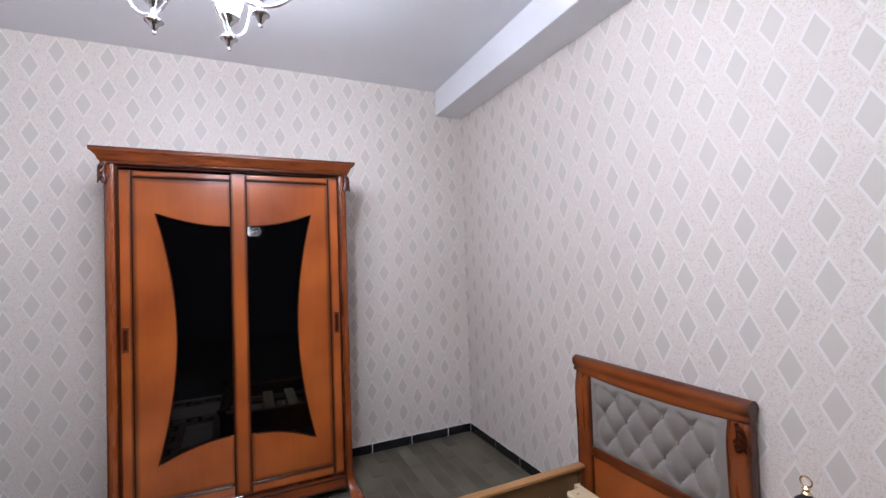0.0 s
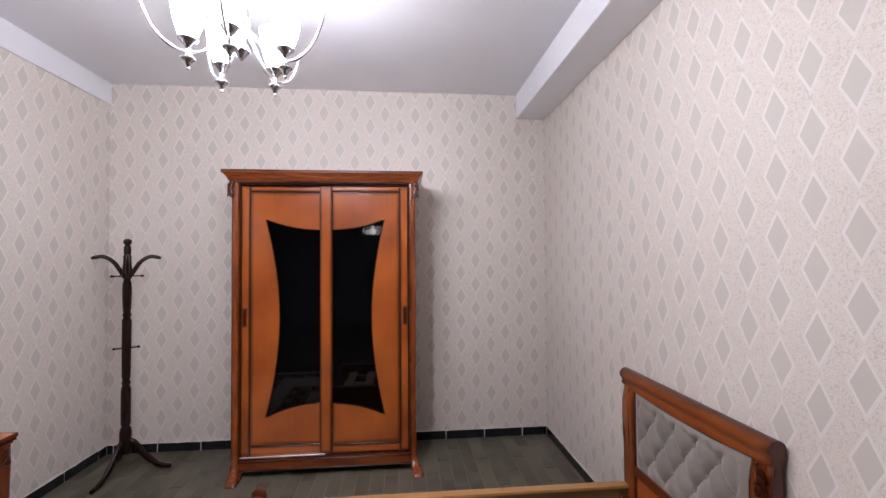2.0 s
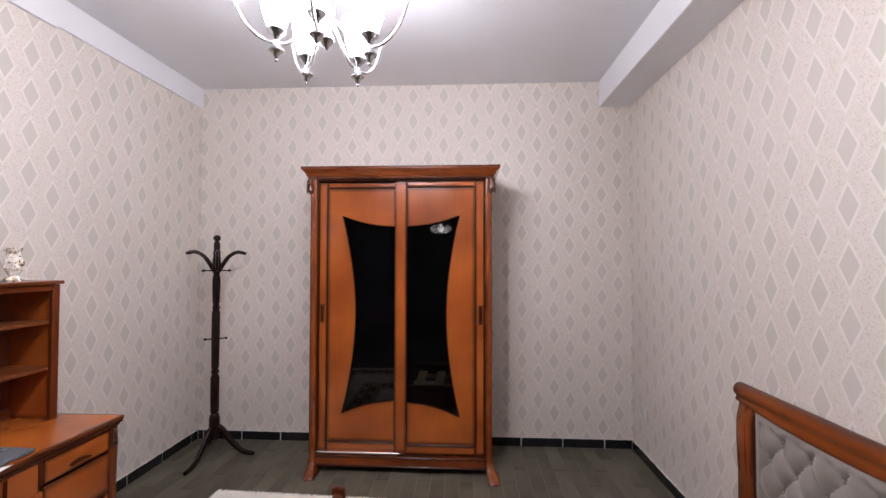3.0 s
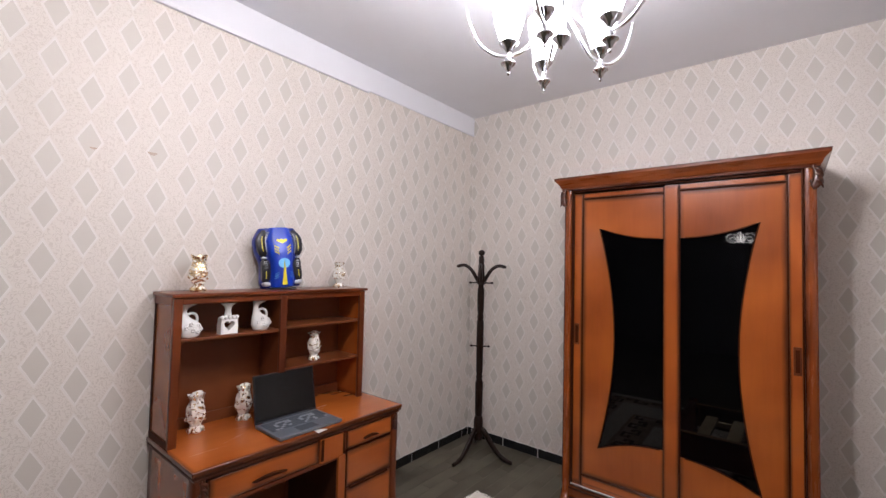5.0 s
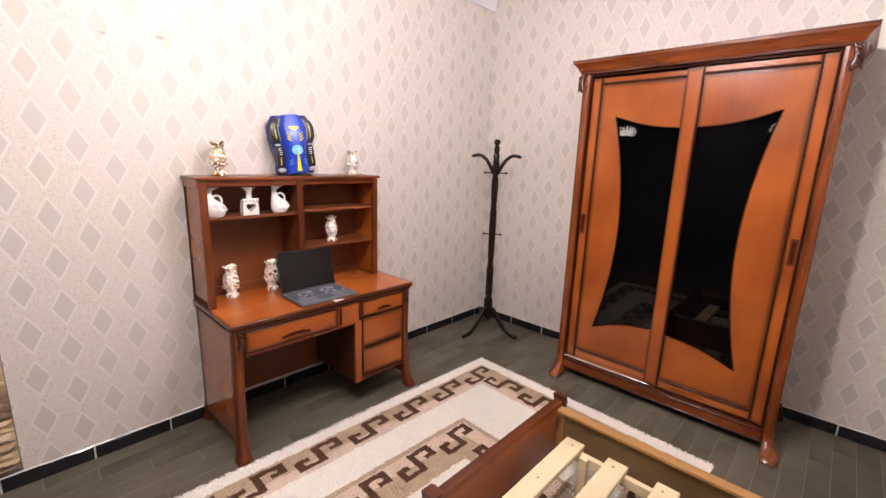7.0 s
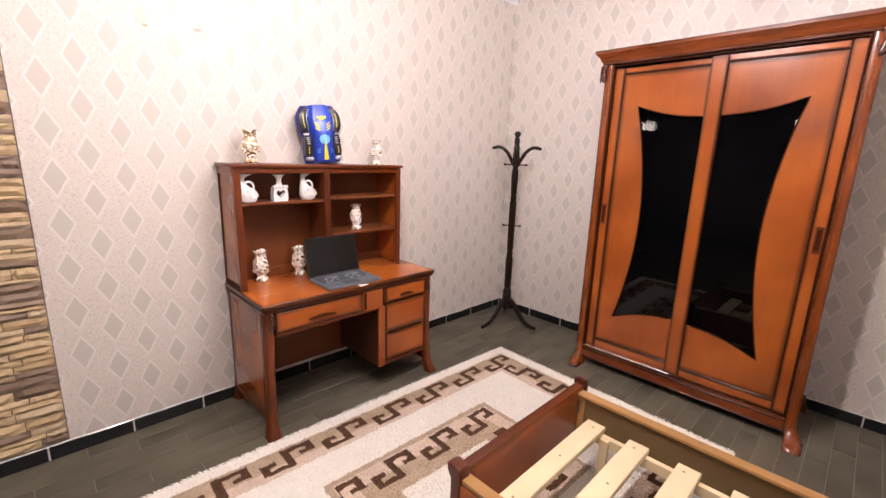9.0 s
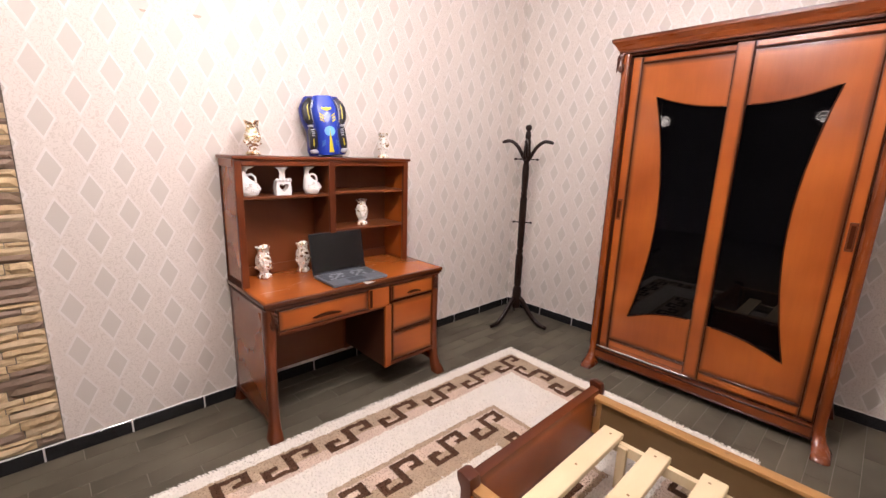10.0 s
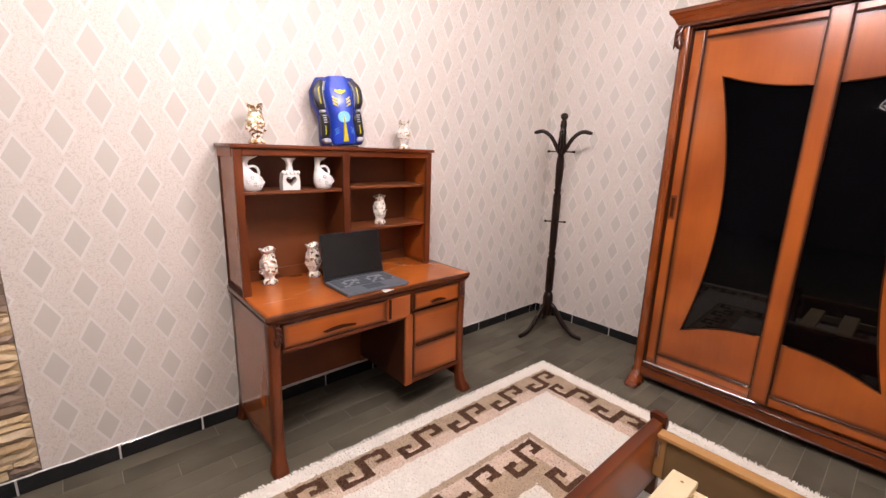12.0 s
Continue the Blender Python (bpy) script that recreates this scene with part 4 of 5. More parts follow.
# ---- things on the desk and hutch ----
M_PORCELAIN = plain("white_porcelain", (0.80, 0.79, 0.77), 0.12, coat=0.4, var=0.03)


def gilded(name, share):
    """White porcelain with bright gold over its relief."""
    m, nt, b = nodes_of(name)
    n = ramp(nt, noise_tex(nt, 70.0, 2, 0.5), 0.62 - share * 0.3, 0.66 - share * 0.3)
    nt.links.new(mix(nt, n, (0.86, 0.83, 0.77), (0.87, 0.68, 0.40)), b.inputs["Base Color"])
    nt.links.new(n, b.inputs["Metallic"])
    b.inputs["Roughness"].default_value = 0.24
    bump(nt, b, noise_tex(nt, 75.0, 3), 0.8, 0.005)
    return m


M_CHAMPAGNE = gilded("gold_glaze", 0.6)
M_IVORYGOLD = gilded("ivory_and_gold_glaze", 0.2)
M_TEAR = plain("torn_paper", (0.42, 0.33, 0.25), 0.85, var=0.3, scale=60)
M_SCREEN = plain("laptop_screen", (0.004, 0.0045, 0.005), 0.25, var=0.1)
M_SLATE = plain("grey_laptop", (0.17, 0.19, 0.22), 0.4, 0.4, var=0.08)
M_KEYS = plain("laptop_key", (0.062, 0.072, 0.088), 0.5)
M_KEYS_PALE = plain("pale_key", (0.30, 0.32, 0.35), 0.45)
M_PAPERNOTE = plain("white_paper", (0.8, 0.78, 0.74), 0.8, var=0.03)
M_BLUE = plain("blue_shell", (0.005, 0.042, 0.42), 0.32, coat=0.2, var=0.15)
M_BLUEDEEP = plain("deep_blue_shell", (0.004, 0.018, 0.21), 0.35, coat=0.2, var=0.2)
M_BLACKTRIM = plain("black_trim", (0.008, 0.008, 0.010), 0.35, var=0.3)
M_YELLOW = plain("yellow_print", (0.72, 0.62, 0.03), 0.4, var=0.08)
M_SKY = plain("light_blue_print", (0.16, 0.48, 0.80), 0.3, coat=0.4, var=0.12)
M_SILVERPRINT = plain("silver_print", (0.5, 0.52, 0.55), 0.35, 0.3, var=0.1)


def make_ornate_vase(at, h, label, mat, rz=0.0):
    v = thing("vase", at, label, "vase", "ornate gilded vases", rz)
    k = h / 0.16
    prof = [(0.027, 0.0), (0.031, 0.006), (0.027, 0.016), (0.020, 0.026), (0.023, 0.036), (0.033, 0.056), (0.036, 0.078), (0.034, 0.098), (0.029, 0.116), (0.025, 0.130), (0.026, 0.145), (0.034, 0.156), (0.036, 0.160), (0.024, 0.158), (0.015, 0.14), (0.004, 0.132)]
    fine = []
    for (ra, za), (rb, zb) in zip(prof[:13], prof[1:13]):
        fine += [(ra + (rb - ra) * q / 4, za + (zb - za) * q / 4) for q in range(4)]
    fine += prof[12:]
    bm = lathe([(r * k, z * k) for r, z in fine], 48)
    for w in bm.verts:
        ang = math.atan2(w.co.y, w.co.x)
        rr = math.hypot(w.co.x, w.co.y)
        zz = w.co.z / h
        f = 1 + 0.06 * math.sin(5 * ang + zz * 9) + (0.14 * math.sin(4 * ang) if zz > 0.93 else 0) + (0.16 * math.cos(4 * ang) if zz < 0.12 else 0)
        w.co.x, w.co.y = w.co.x * f, w.co.y * f
        if 0.14 < zz < 0.92:
            f += 0.16 * noise.noise(Vector((math.cos(ang) * 3.2 + at[1] * 7, math.sin(ang) * 3.2, zz * 11))) + 0.09 * noise.noise(Vector((math.cos(ang) * 8, math.sin(ang) * 8 + at[1] * 5, zz * 26)))
            w.co.x, w.co.y = math.cos(ang) * rr * f, math.sin(ang) * rr * f
        if zz > 0.95:
            w.co.z += 0.006 * k * math.sin(3 * ang)
    part("body", bm, mat, v, smooth=True)
    # raised roses and leaves
    rng = random.Random(int(h * 1000 + at[1] * 100))
    for q in range(9):
        a, z = 0.7 * q + rng.uniform(-0.3, 0.3), rng.uniform(0.045, 0.105) * k
        r = 0.035 * k
        b2 = bmesh.new()
        bmesh.ops.create_icosphere(b2, subdivisions=2, radius=rng.uniform(0.005, 0.009) * k, matrix=Matrix.Translation((r * math.cos(a), r * math.sin(a), z)))
        for w in b2.verts:
            w.co += w.normal * 0.003 * k * noise.noise(w.co * 260)
        part("blossom", b2, M_CHAMPAGNE, v, "raised gold blossom", True)
    for q in range(4):
        a = radians(45 + 90 * q)
        pts = curve_pts([(0.016 * k * math.cos(a), 0.016 * k * math.sin(a), 0.022 * k), (0.03 * k * math.cos(a), 0.03 * k * math.sin(a), 0.014 * k), (0.036 * k * math.cos(a), 0.036 * k * math.sin(a), 0.004 * k)], 6)
        part("foot", tube(pts, [0.004 * k] * 6 + [0.003 * k], 6), M_CHAMPAGNE, v, smooth=True)
    return v


HT, DT = 1.457, 0.757
make_ornate_vase((-1.53, 1.005, HT), 0.178, "ornate gold vase on top of the hutch", M_CHAMPAGNE)
make_ornate_vase((-1.53, 1.862, HT), 0.160, "ivory vase with gold scrolls on the hutch", M_IVORYGOLD)
make_ornate_vase((-1.50, 1.668, 0.757 + 0.266), 0.165, "ivory and gold vase on the small shelf", M_IVORYGOLD)
make_ornate_vase((-1.55, 1.03, DT), 0.185, "ornate gold vase standing on the desk", M_IVORYGOLD)
make_ornate_vase((-1.545, 1.268, DT), 0.180, "gold vase half hidden behind the laptop", M_IVORYGOLD)


def make_jug(at):
    v = thing("jug", at, "white porcelain jug with flowers and loop handle", "jug", "white porcelain pieces")
    # flattened round belly
    rings = []
    for z, r, off in ((0.0, 0.034, 0.0), (0.008, 0.043, 0.0), (0.032, 0.0515, 0.0), (0.056, 0.050, 0.0), (0.074, 0.041, -0.008), (0.088, 0.027, -0.020), (0.104, 0.018, -0.027), (0.125, 0.014, -0.030), (0.140, 0.018, -0.026), (0.150, 0.029, -0.016), (0.157, 0.037, -0.006)):
        rings.append([(0.62 * r * math.cos(a), off + r * math.sin(a), z) for a in (2 * math.pi * k / 20 for k in range(20))])
    part("body", loft(rings), M_PORCELAIN, v, smooth=True)
    pts = curve_pts([(0, -0.022, 0.092), (0, -0.012, 0.108), (0, 0.008, 0.114), (0, 0.026, 0.104), (0, 0.032, 0.084), (0, 0.028, 0.066)], 16)
    part("handle", tube(pts, 0.0065, 8), M_PORCELAIN, v, smooth=True)
    for y, z in ((-0.022, 0.046), (0.006, 0.034), (0.030, 0.056), (-0.004, 0.064), (0.026, 0.026), (0.040, 0.040)):
        fl = None
        for q in range(5):
            a = 2 * math.pi * q / 5
            b2 = bmesh.new()
            bmesh.ops.create_icosphere(b2, subdivisions=1, radius=0.0058, matrix=Matrix.Translation((0.0315 - abs(y) * 0.26, y + 0.0065 * math.cos(a), z + 0.0065 * math.sin(a))))
            fl = join(fl, b2)
        part("flower", fl, M_PORCELAIN, v, smooth=True)
    return v


j = make_jug((-1.455, 0.948, 0.757 + 0.488))
copy_thing(j, pose(-1.455, 1.298, 0.757 + 0.488))


def make_heart_vase(at):
    v = thing("vase", at, "square white porcelain vase with heart-shaped hole", "vase", "white porcelain pieces")
    heart = []
    for i in range(28):
        t = 2 * math.pi * i / 28
        heart.append((0.00165 * 16 * math.sin(t) ** 3, 0.044 + 0.00165 * (13 * math.cos(t) - 5 * math.cos(2 * t) - 2 * math.cos(3 * t) - math.cos(4 * t))))
    sq = [(-0.042, 0.0), (0.042, 0.0), (0.043, 0.04), (0.038, 0.08), (-0.038, 0.08), (-0.043, 0.04)]
    bm = outline_fill(sq, heart, -0.022, 0.022)
    bmesh.ops.rotate(bm, verts=bm.verts, cent=(0, 0, 0), matrix=Matrix.Rotation(radians(90), 3, "Z"))
    part("body", bm, M_PORCELAIN, v)
    rings = []
    for z, ry, rx in ((0.078, 0.030, 0.02), (0.092, 0.018, 0.015), (0.12, 0.014, 0.013), (0.138, 0.02, 0.014), (0.150, 0.036, 0.018), (0.153, 0.04, 0.018)):
        rings.append([(rx * math.cos(a), ry * math.sin(a), z) for a in (2 * math.pi * k / 18 for k in range(18))])
    part("neck", loft(rings), M_PORCELAIN, v, smooth=True)
    for y in (-0.036, -0.02, 0.0, 0.02, 0.036):
        b2 = bmesh.new()
        bmesh.ops.create_icosphere(b2, subdivisions=2, radius=0.011, matrix=Matrix.Translation((0.018, y, 0.083)))
        part("flower", b2, M_PORCELAIN, v, smooth=True)
    return v


make_heart_vase((-1.455, 1.124, 0.757 + 0.488))


def make_laptop():
    l = thing("laptop", (-1.236, 1.420, DT), "open grey laptop with dark screen on the desk", "laptop")
    # local: x towards the sitter, y along the desk
    part("base", box(-0.12, 0.12, -0.18, 0.18, 0.004, 0.019, 0.004), M_SLATE, l)
    for x, y in ((-0.1, -0.15), (-0.1, 0.15), (0.1, -0.15), (0.1, 0.15)):
        part("rubber_foot", box(x - 0.01, x + 0.01, y - 0.02, y + 0.02, 0.0, 0.0045), M_BLACKTRIM, l)
    deck = part("keyboard_deck", box(-0.105, 0.025, -0.165, 0.165, 0.019, 0.0196), M_KEYS, l)
    for r in range(6):
        for c in range(16):
            x, y = -0.099 + r * 0.0207, -0.160 + c * 0.0202
            if r == 5 and 4 <= c <= 8:
                if c == 4:
                    part("key", box(x, x + 0.0165, y, y + 0.097, 0.0196, 0.0212, 0.0006, 1), M_KEYS, deck)
                continue
            # a scatter of paler keys stands for the pale lettering
            pale = (r * r * 5 + c * c * 3 + r * c) % 7 < 2 and r > 0
            part("key", box(x, x + 0.0165, y, y + 0.0168, 0.0196, 0.0212, 0.0006, 1), M_KEYS_PALE if pale else M_KEYS, deck)
    part("trackpad", box(0.04, 0.105, -0.06, 0.045, 0.019, 0.0195), M_KEYS, l, "dark grey trackpad")
    part("hinge", box(-0.128, -0.115, -0.14, 0.14, 0.012, 0.024, 0.003), M_KEYS, l)
    tilt = Matrix.Translation((-0.122, 0, 0.018)) @ Matrix.Rotation(radians(-11), 4, "Y")
    lid = box(-0.006, 0.0, -0.18, 0.18, 0.0, 0.244, 0.002)
    bmesh.ops.transform(lid, matrix=tilt, verts=lid.verts)
    lid = part("lid", lid, M_BLACKTRIM, l, "black screen lid leaning back")
    scr = box(0.0002, 0.0012, -0.173, 0.173, 0.014, 0.237)
    bmesh.ops.transform(scr, matrix=tilt, verts=scr.verts)
    part("screen", scr, M_SCREEN, lid, "dark switched-off screen")
    return l


make_laptop()
note = tagged(finish("paper_note", prism([(-0.02, -0.028), (0.03, -0.035), (0.018, 0.03), (0.0, 0.012)], "z", 0.0, 0.0012), M_PAPERNOTE), "small torn white paper beside the laptop", "paper")
note.matrix_basis = pose(-1.112, 1.462, DT)


def make_backpack():
    p = thing("backpack", (-1.545, 1.458, HT), "blue car-shaped hard-shell children's backpack leaning upright", "backpack", rz=-11)
    lean = Matrix.Translation((0, 0, 0.007)) @ Matrix.Rotation(radians(-6), 4, "Y") @ Matrix.Rotation(radians(4.5), 4, "X") @ Matrix.Diagonal((1, 0.90, 0.955, 1))
    # local: y across, z up, x out from the wall
    NZ, NA = 22, 28
    def half(z):
        t = z / 0.36
        return 0.148 - 0.014 * math.sin(math.pi * t * 2.0) - 0.03 * max(0, t - 0.82) / 0.18 - 0.022 * max(0, 0.10 - t) / 0.10 - 0.010 * math.exp(-((t - 0.42) / 0.12) ** 2)
    def depth(z):
        t = z / 0.36
        return 0.055 + 0.032 * math.sin(math.pi * min(1, 0.12 + t * 0.86))
    def surf(y, z):
        u = min(1.0, abs(y) / half(z))
        return depth(z) * (1 - u ** 3.2) ** 0.5
    def shell(scale, x_off, wscale):
        rings = []
        for i in range(NZ + 1):
            z = 0.36 * i / NZ
            hw, dp = half(z) * wscale, depth(z)
            ring = []
            for k in range(NA):
                a = 2 * math.pi * k / NA
                cy, cx = math.cos(a), math.sin(a)
                yy = hw * math.copysign(abs(cy) ** 0.55, cy)
                xx = (dp * scale if cx > 0 else 0.045) * math.copysign(abs(cx) ** 0.62, cx) + x_off
                ring.append(lean @ Vector((xx, yy, z + 0.002)))
            rings.append(ring)
        return loft(rings)
    part("body", shell(0.60, 0.0, 0.95), M_BLUEDEEP, p, "deep blue moulded flanks", True)
    part("shell", shell(1.04, 0.004, 0.54), M_BLUE, p, "glossy blue moulded front", True)

    def decal(name, outline, mat, lift=0.005, label="", wrap=0.54):
        """A printed or moulded patch that follows the front."""
        bm = bmesh.new()
        vs = []
        for y, z in outline:
            u = min(0.999, abs(y) / (half(z) * wrap))
            x = 1.04 * depth(z) * max(0.0, 1 - u ** (2 / 0.55)) ** 0.31 + lift
            vs.append(bm.verts.new(lean @ Vector((x, y, z))))
        f = bm.faces.new(vs)
        bmesh.ops.triangulate(bm, faces=[f])
        r = bmesh.ops.extrude_face_region(bm, geom=bm.faces[:])
        for v in r["geom"]:
            if isinstance(v, bmesh.types.BMVert):
                v.co.x -= 0.004
        return part(name, bm, mat, p, label)

    def on_body(name, y0, y1, z0, z1, mat, label="", thick=0.016):
        rings = []
        for i in range(9):
            z = z0 + (z1 - z0) * i / 8
            s = math.copysign(1, y0 + y1)
            e = min(1.0, 0.35 + 1.3 * math.sin(math.pi * i / 8))
            hw = half(z)
            ya, yb2 = min(y0, y1), max(y0, y1)
            m = (ya + yb2) / 2 * hw / 0.118
            w = (yb2 - ya) / 2 * e
            base = depth(z) * 0.50
            rings.append([lean @ Vector((x, y, z)) for x, y in ((base - 0.02, m - w), (base + thick * 0.7 * e, m - w), (base + thick * e, m - w * 0.6), (base + thick * e, m + w * 0.6), (base + thick * 0.7 * e, m + w), (base - 0.02, m + w))])
        return part(name, loft(rings), mat, p, label, True)

    for s in (-1, 1):
        on_body("wheel_arch", s * 0.060, s * 0.112, 0.185, 0.350, M_BLACKTRIM, "black moulded upper side pod", 0.018)
        on_body("stripe", s * 0.080, s * 0.0865, 0.205, 0.325, M_YELLOW, "yellow stripe", 0.0215)
        on_body("trim_line", s * 0.066, s * 0.069, 0.200, 0.340, M_SILVERPRINT, "thin silver line", 0.0215)
        on_body("side_pod", s * 0.064, s * 0.114, 0.030, 0.178, M_BLACKTRIM, "black lower side pod", 0.018)
        for q in range(4):
            on_body("vent", s * 0.078, s * 0.102, 0.118 + q * 0.012, 0.125 + q * 0.012, M_SILVERPRINT, "silver vent bar", 0.0225)
        on_body("stripe", s * 0.088, s * 0.094, 0.050, 0.112, M_YELLOW, "yellow stripe", 0.0215)
        on_body("headlight", s * 0.066, s * 0.110, 0.012, 0.040, M_SILVERPRINT, "silver headlight", 0.024)
        on_body("mirror", s * 0.074, s * 0.104, 0.174, 0.188, M_SILVERPRINT, "silver mirror", 0.0225)
        for q in range(5):
            on_body("louvre", s * 0.056, s * 0.067, 0.292 + q * 0.010, 0.2965 + q * 0.010, M_SILVERPRINT, "pale louvre mark", 0.0235)
        for q in range(3):
            y, z = s * 0.036, 0.086 - q * 0.012
            decal("crease", [(y, z), (y + s * 0.020, z - 0.010), (y + s * 0.020, z - 0.007), (y, z + 0.003)][::s], M_SKY, 0.0075)
        for q in range(3):
            y = s * (0.026 + 0.0)
            z = 0.195 + q * 0.017
            decal("flash", [(y, z), (y + s * 0.026, z + 0.016), (y + s * 0.026, z + 0.025), (y, z + 0.009)][::s], M_YELLOW, 0.0075)
    decal("emblem", [(-0.034, 0.278), (-0.012, 0.268), (0.0, 0.262), (0.012, 0.268), (0.034, 0.278), (0.030, 0.290), (0.012, 0.284), (0.0, 0.290), (-0.012, 0.284), (-0.030, 0.290)], M_YELLOW, 0.0078, "plain yellow emblem")
    can = [(0.036 * math.cos(a), 0.142 + 0.030 * math.sin(a)) for a in (2 * math.pi * k / 20 for k in range(20))]
    decal("canopy", can, M_SKY, 0.010, "light blue windscreen print")
    decal("fin", [(-0.016, 0.014), (0.016, 0.014), (0.006, 0.10), (0.0, 0.16), (-0.004, 0.10)], M_YELLOW, 0.0125, "yellow pointed stripe")
    part("base_pad", box(-0.03, 0.055, -0.075, 0.075, 0.0, 0.012, 0.005), M_BLACKTRIM, p)
    return p


make_backpack()


# ---- beside the bed ----
def make_nightstand():
    n = thing("nightstand", (1.86, 0.83, 0), "small cherry wood nightstand beside the bed", "nightstand")
    part("top", box(-0.19, 0.19, -0.20, 0.20, 0.53, 0.567, 0.006), M_CHERRY_H, n, smooth=True)
    part("body", box(-0.17, 0.18, -0.18, 0.18, 0.12, 0.53), M_CHERRY, n)
    for z in (0.15, 0.335):
        dr = part("drawer", box(-0.185, -0.17, -0.165, 0.165, z, z + 0.17, 0.004), M_CHERRY_H, n)
        part("handle", box(-0.196, -0.184, -0.05, 0.05, z + 0.08, z + 0.092, 0.003), M_BURN, dr)
    for x in (-0.15, 0.16):
        for y in (-0.16, 0.16):
            part("leg", box(x - 0.02, x + 0.02, y - 0.02, y + 0.02, 0.0, 0.121, 0.004), M_RED, n)
    return n


make_nightstand()


def make_jar():
    v = thing("lidded_jar", (1.85, 0.838, 0.567), "black glazed jar with gold ring on its lid", "jar")
    part("body", lathe([(0.035, 0.0), (0.04, 0.006), (0.03, 0.02), (0.048, 0.06), (0.056, 0.11), (0.048, 0.15), (0.034, 0.17), (0.036, 0.178)], 24), M_BLACKTRIM, v, smooth=True)
    lid = part("lid", lathe([(0.036, 0.178), (0.032, 0.192), (0.018, 0.204), (0.012, 0.21)], 24), M_BLACKTRIM, v, smooth=True)
    part("collar", lathe([(0.012, 0.208), (0.015, 0.214), (0.008, 0.222), (0.012, 0.23), (0.006, 0.238)], 16), M_GOLD, lid, "gold collar", True)
    ring = [(0.0, 0.016 * math.cos(a), 0.252 + 0.016 * math.sin(a)) for a in (2 * math.pi * k / 20 - 1.4 for k in range(20))]
    part("ring", tube(ring, 0.0028, 8), M_GOLD, lid, "gold ring", True)
    return v


make_jar()


# ---- worn spots of the wallpaper ----
for yy, zz, k in ((0.819, 2.129, 0.9), (0.591, 2.104, 0.6)):
    pts = [(yy + k * 0.02 * math.cos(a) * (1 + 0.4 * math.sin(3 * a)), zz + k * 0.011 * math.sin(a) * (1 + 0.3 * math.cos(2 * a))) for a in (2 * math.pi * q / 12 for q in range(12))]
    tagged(finish("paper_tear", prism(pts, "x", XL - 0.0005, XL + 0.0012), M_TEAR), "small torn brownish spot in the wallpaper", "stain")

# ---- socket ----
def make_socket():
    s = thing("wall_socket", (XR - 0.0005, 3.305, 0.390), "white double wall socket above the skirting", "socket")
    plate = part("plate", box(-0.011, 0.0, -0.038, 0.038, -0.038, 0.038, 0.004), M_PORCELAIN, s)
    for z in (0.0,):
        well = bmesh.new()
        bmesh.ops.create_cone(well, cap_ends=True, segments=20, radius1=0.019, radius2=0.019, depth=0.002, matrix=Matrix.Translation((-0.0118, 0, z)) @ Matrix.Rotation(radians(90), 4, "Y"))
        w = part("well", well, M_PORCELAIN, plate)
        for y in (-0.0095, 0.0095):
            h = bmesh.new()
            bmesh.ops.create_cone(h, cap_ends=True, segments=10, radius1=0.0028, radius2=0.0028, depth=0.0012, matrix=Matrix.Translation((-0.0132, y, z)) @ Matrix.Rotation(radians(90), 4, "Y"))
            part("pin_hole", h, M_BLACKTRIM, plate)
    return s


make_socket()

# ---- skirting of black tiles ----
def skirting(name, axis, a, b, at, face, phase):
    """Tiles along x or y from a to b, on the wall at `at`, standing out towards face."""
    L, HGT, T = 0.344, 0.074, 0.009
    lo, hi = (at, at + face * 0.004)
    e = (min(lo, hi), max(lo, hi))
    bed_ = box(a, b, *e, 0.0, HGT - 0.001) if axis == "x" else box(*e, a, b, 0.0, HGT - 0.001)
    ob = setting(name, bed_, M_MORTAR, "skirting of glossy black tiles with white joints", "skirting")
    # uneven mortar bead on top
    rng = random.Random(11 if axis == "x" else 23)
    n = int((b - a) / 0.03)
    rings = []
    for i in range(n + 1):
        p = a + (b - a) * i / n
        t, h = 0.0075 + rng.uniform(-0.002, 0.002), HGT + rng.uniform(0.001, 0.006)
        sec = [(0.0, HGT - 0.002), (face * t, HGT - 0.002), (face * t * 0.8, HGT + 0.001), (0.0, h)]
        rings.append([(p, at + o, z) if axis == "x" else (at + o, p, z) for o, z in sec])
    m = finish("mortar", loft(rings), M_MORTAR)
    m.parent = ob
    k0, k1 = math.floor((a - phase) / L), math.ceil((b - phase) / L)
    shared = {}
    for k in range(k0, k1 + 1):
        p, q = max(a, phase + k * L + 0.004), min(b, phase + (k + 1) * L - 0.004)
        if q - p < 0.02:
            continue
        w = round(q - p, 3)
        if w not in shared:
            bm = box(0, w, 0, T, 0.002, HGT, 0.0015, 1)
            me = bpy.data.meshes.new("tile")
            bm.to_mesh(me)
            bm.free()
            me.materials.append(M_BASE)
            shared[w] = me
        t = new("tile", shared[w])
        t.parent = ob
        if axis == "x":
            t.matrix_basis = pose(q, at, 0, 0, 0, 180) if face < 0 else pose(p, at, 0)
        else:
            t.matrix_basis = pose(at, q, 0, 0, 0, -90) if face > 0 else pose(at, p, 0, 0, 0, 90)
    return ob


skirting("baseboard_back", "x", XL + 0.01, XR - 0.01, YB, -1, 1.149)
skirting("baseboard_left", "y", -1.6, YB - 0.01, XL, 1, 0.68)
skirting("baseboard_right", "y", -1.6, YB - 0.01, XR, -1, 0.35)

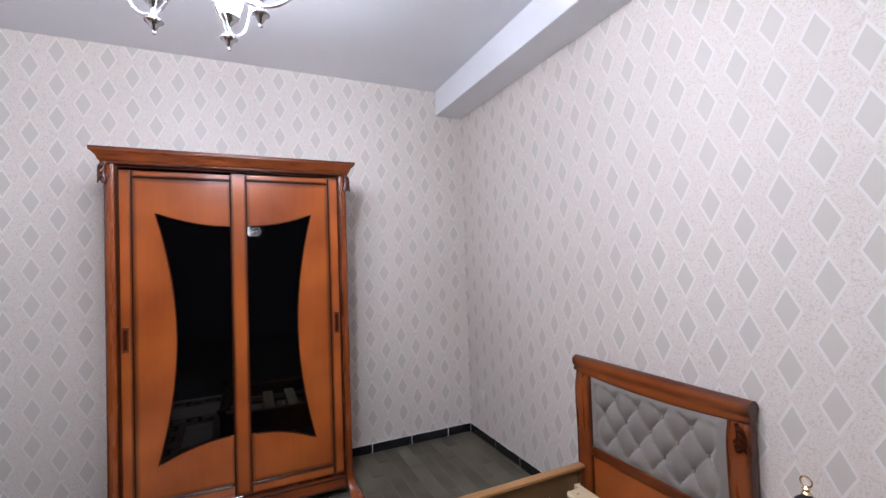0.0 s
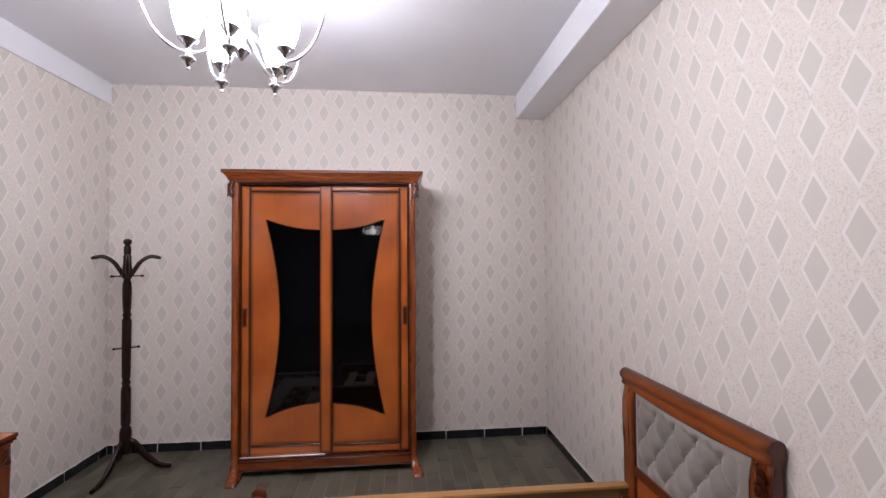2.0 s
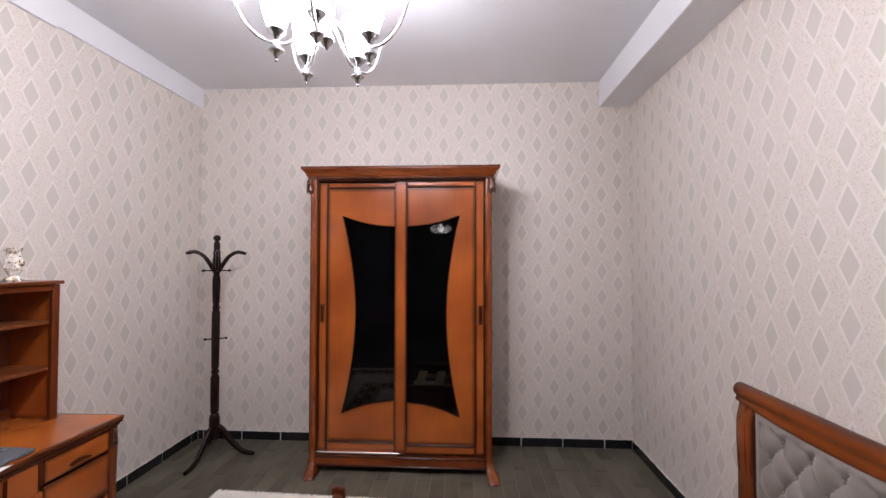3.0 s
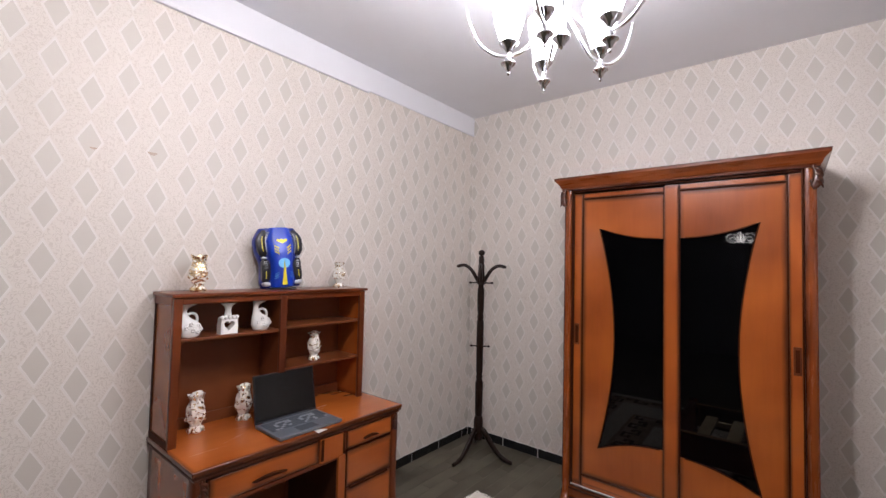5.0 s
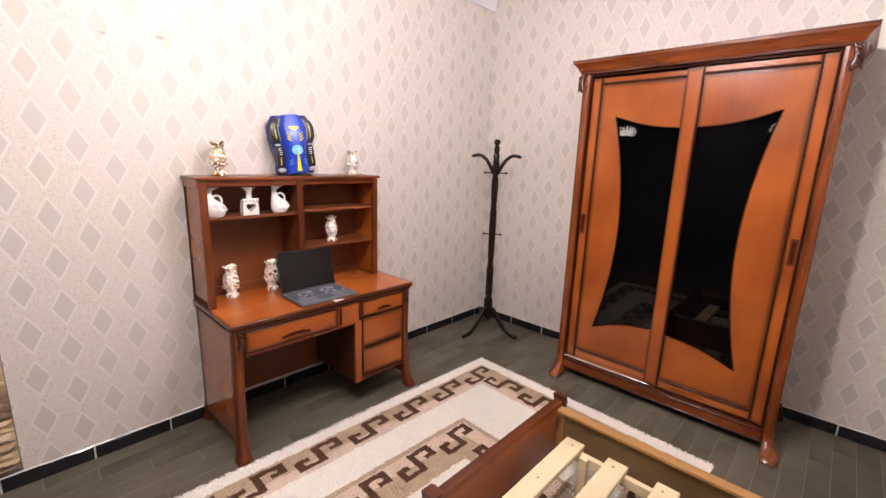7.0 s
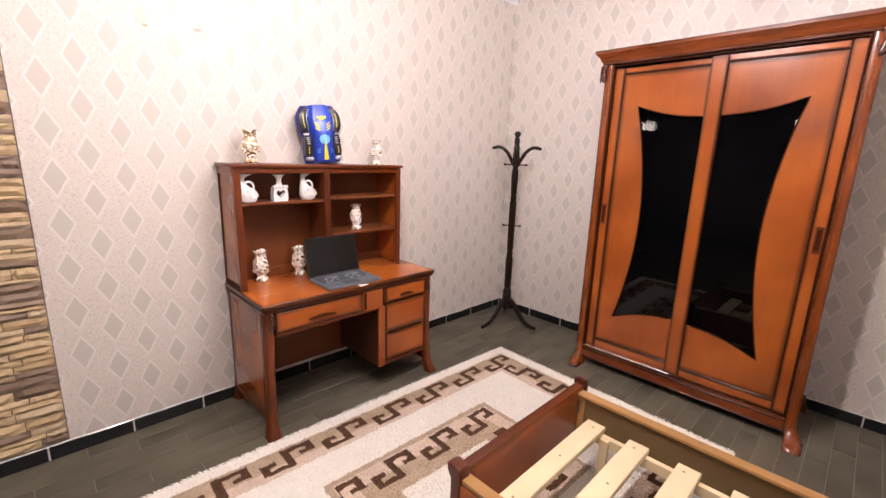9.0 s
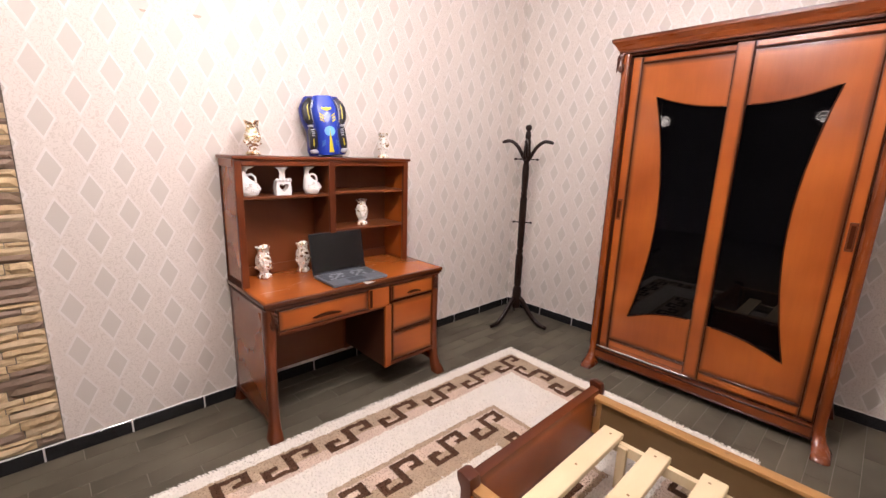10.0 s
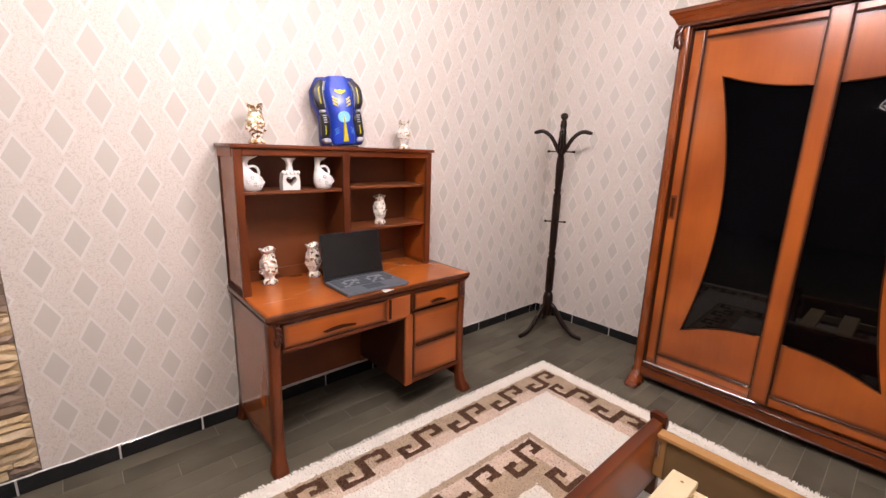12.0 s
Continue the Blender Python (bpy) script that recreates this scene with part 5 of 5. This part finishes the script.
# ---- split stone cladding ----
def stone_material():
    m, nt, b = nodes_of("split_stone")
    inf = node(nt, "ShaderNodeObjectInfo")
    cr = node(nt, "ShaderNodeValToRGB")
    els = cr.color_ramp.elements
    els[0].position, els[0].color = 0.0, (0.20, 0.135, 0.085, 1)
    els[1].position, els[1].color = 1.0, (0.58, 0.46, 0.30, 1)
    for pos, col in ((0.2, (0.30, 0.22, 0.17)), (0.3, (0.50, 0.36, 0.20)), (0.6, (0.62, 0.47, 0.27)), (0.85, (0.52, 0.41, 0.27))):
        e = els.new(pos)
        e.color = (*col, 1)
    nt.links.new(inf.outputs["Random"], cr.inputs[0])
    geo = node(nt, "ShaderNodeNewGeometry")
    n1 = noise_tex(nt, 22, 5, 0.65, geo.outputs["Position"], (1, 0.5, 2.0))
    nt.links.new(mix(nt, mth(nt, "MULTIPLY", ramp(nt, n1, 0.5, 0.75), 0.6), cr.outputs[0], (0.17, 0.11, 0.07)), b.inputs["Base Color"])
    b.inputs["Roughness"].default_value = 0.75
    bump(nt, b, noise_tex(nt, 70, 5, 0.7, geo.outputs["Position"]), 0.7, 0.004)
    return m


M_STONE = stone_material()
rng = random.Random(41)
meshes = []
for q in range(10):
    bm = bmesh.new()
    bmesh.ops.create_grid(bm, x_segments=5, y_segments=2, size=0.5)
    for v in bm.verts:
        d = min(0.5 - abs(v.co.x), 0.5 - abs(v.co.y))
        h = (0.6 + rng.uniform(0, 0.4)) if d > 0.02 else rng.uniform(0.2, 0.5)
        y, z = v.co.x, v.co.y
        if d < 0.02:
            y, z = y + rng.uniform(-0.004, 0.004), z + rng.uniform(-0.05, 0.05)
        v.co = Vector((h, y, z))
    ed = [e for e in bm.edges if e.is_boundary]
    r = bmesh.ops.extrude_edge_only(bm, edges=ed)
    for v in r["geom"]:
        if isinstance(v, bmesh.types.BMVert):
            v.co.x = 0.0
    bmesh.ops.recalc_face_normals(bm, faces=bm.faces)
    me = bpy.data.meshes.new("stone")
    bm.to_mesh(me)
    bm.free()
    me.materials.append(M_STONE)
    meshes.append(me)
stone_wall = bpy.data.objects["wall_stone_backing"]
z = 0.082
row = 0
while z < 2.88:
    hgt = rng.choice((0.022, 0.028, 0.034, 0.042, 0.05))
    y = STONE_Y - 0.002
    first = True
    while y > YS + 0.02:
        ln = rng.uniform(0.10, 0.34)
        if first:
            ln, first = rng.uniform(0.06, 0.30), False
        o = new("stone", rng.choice(meshes))
        o.parent = stone_wall
        o.matrix_basis = pose(XL - 0.012, y - ln / 2, z + hgt / 2) @ Matrix.Diagonal((rng.uniform(0.014, 0.032), ln - 0.004, hgt - 0.003, 1))
        y -= ln
    z += hgt

# ---- floor of plank tiles ----
PW, PL = 0.10, 0.60
bm = box(0.0014, PW - 0.0014, 0.0014, PL - 0.0014, -0.006, 0.0, 0.0006, 1)
plank = bpy.data.meshes.new("plank")
bm.to_mesh(plank)
bm.free()
plank.materials.append(M_TILE)
far_v, far_f = [], []
for c in range(-28, 38):
    x = XL + c * PW
    shift = (0.0, 0.2, 0.4)[c % 3]
    for k in range(-9, 8):
        y = YB - (7 - k) * PL + shift - 0.4
        if y > YB or y + PL < YF or (c < 0 and y + PL > YS):
            continue
        if y + PL > -0.3:
            o = new("plank", plank)
            o.parent = floor
            o.matrix_basis = pose(x, y, 0)
        else:
            i = len(far_v)
            far_v += [(x + 0.0012, y + 0.0012, 0), (x + PW - 0.0012, y + 0.0012, 0), (x + PW - 0.0012, y + PL - 0.0012, 0), (x + 0.0012, y + PL - 0.0012, 0)]
            far_f.append((i, i + 1, i + 2, i + 3))
me = bpy.data.meshes.new("plank_field")
me.from_pydata(far_v, [], far_f)
me.materials.append(M_TILE)
ob = new("plank_field", me)
ob.parent = floor
tagged(ob, "plank tiles of the showroom floor", kind="stuff")
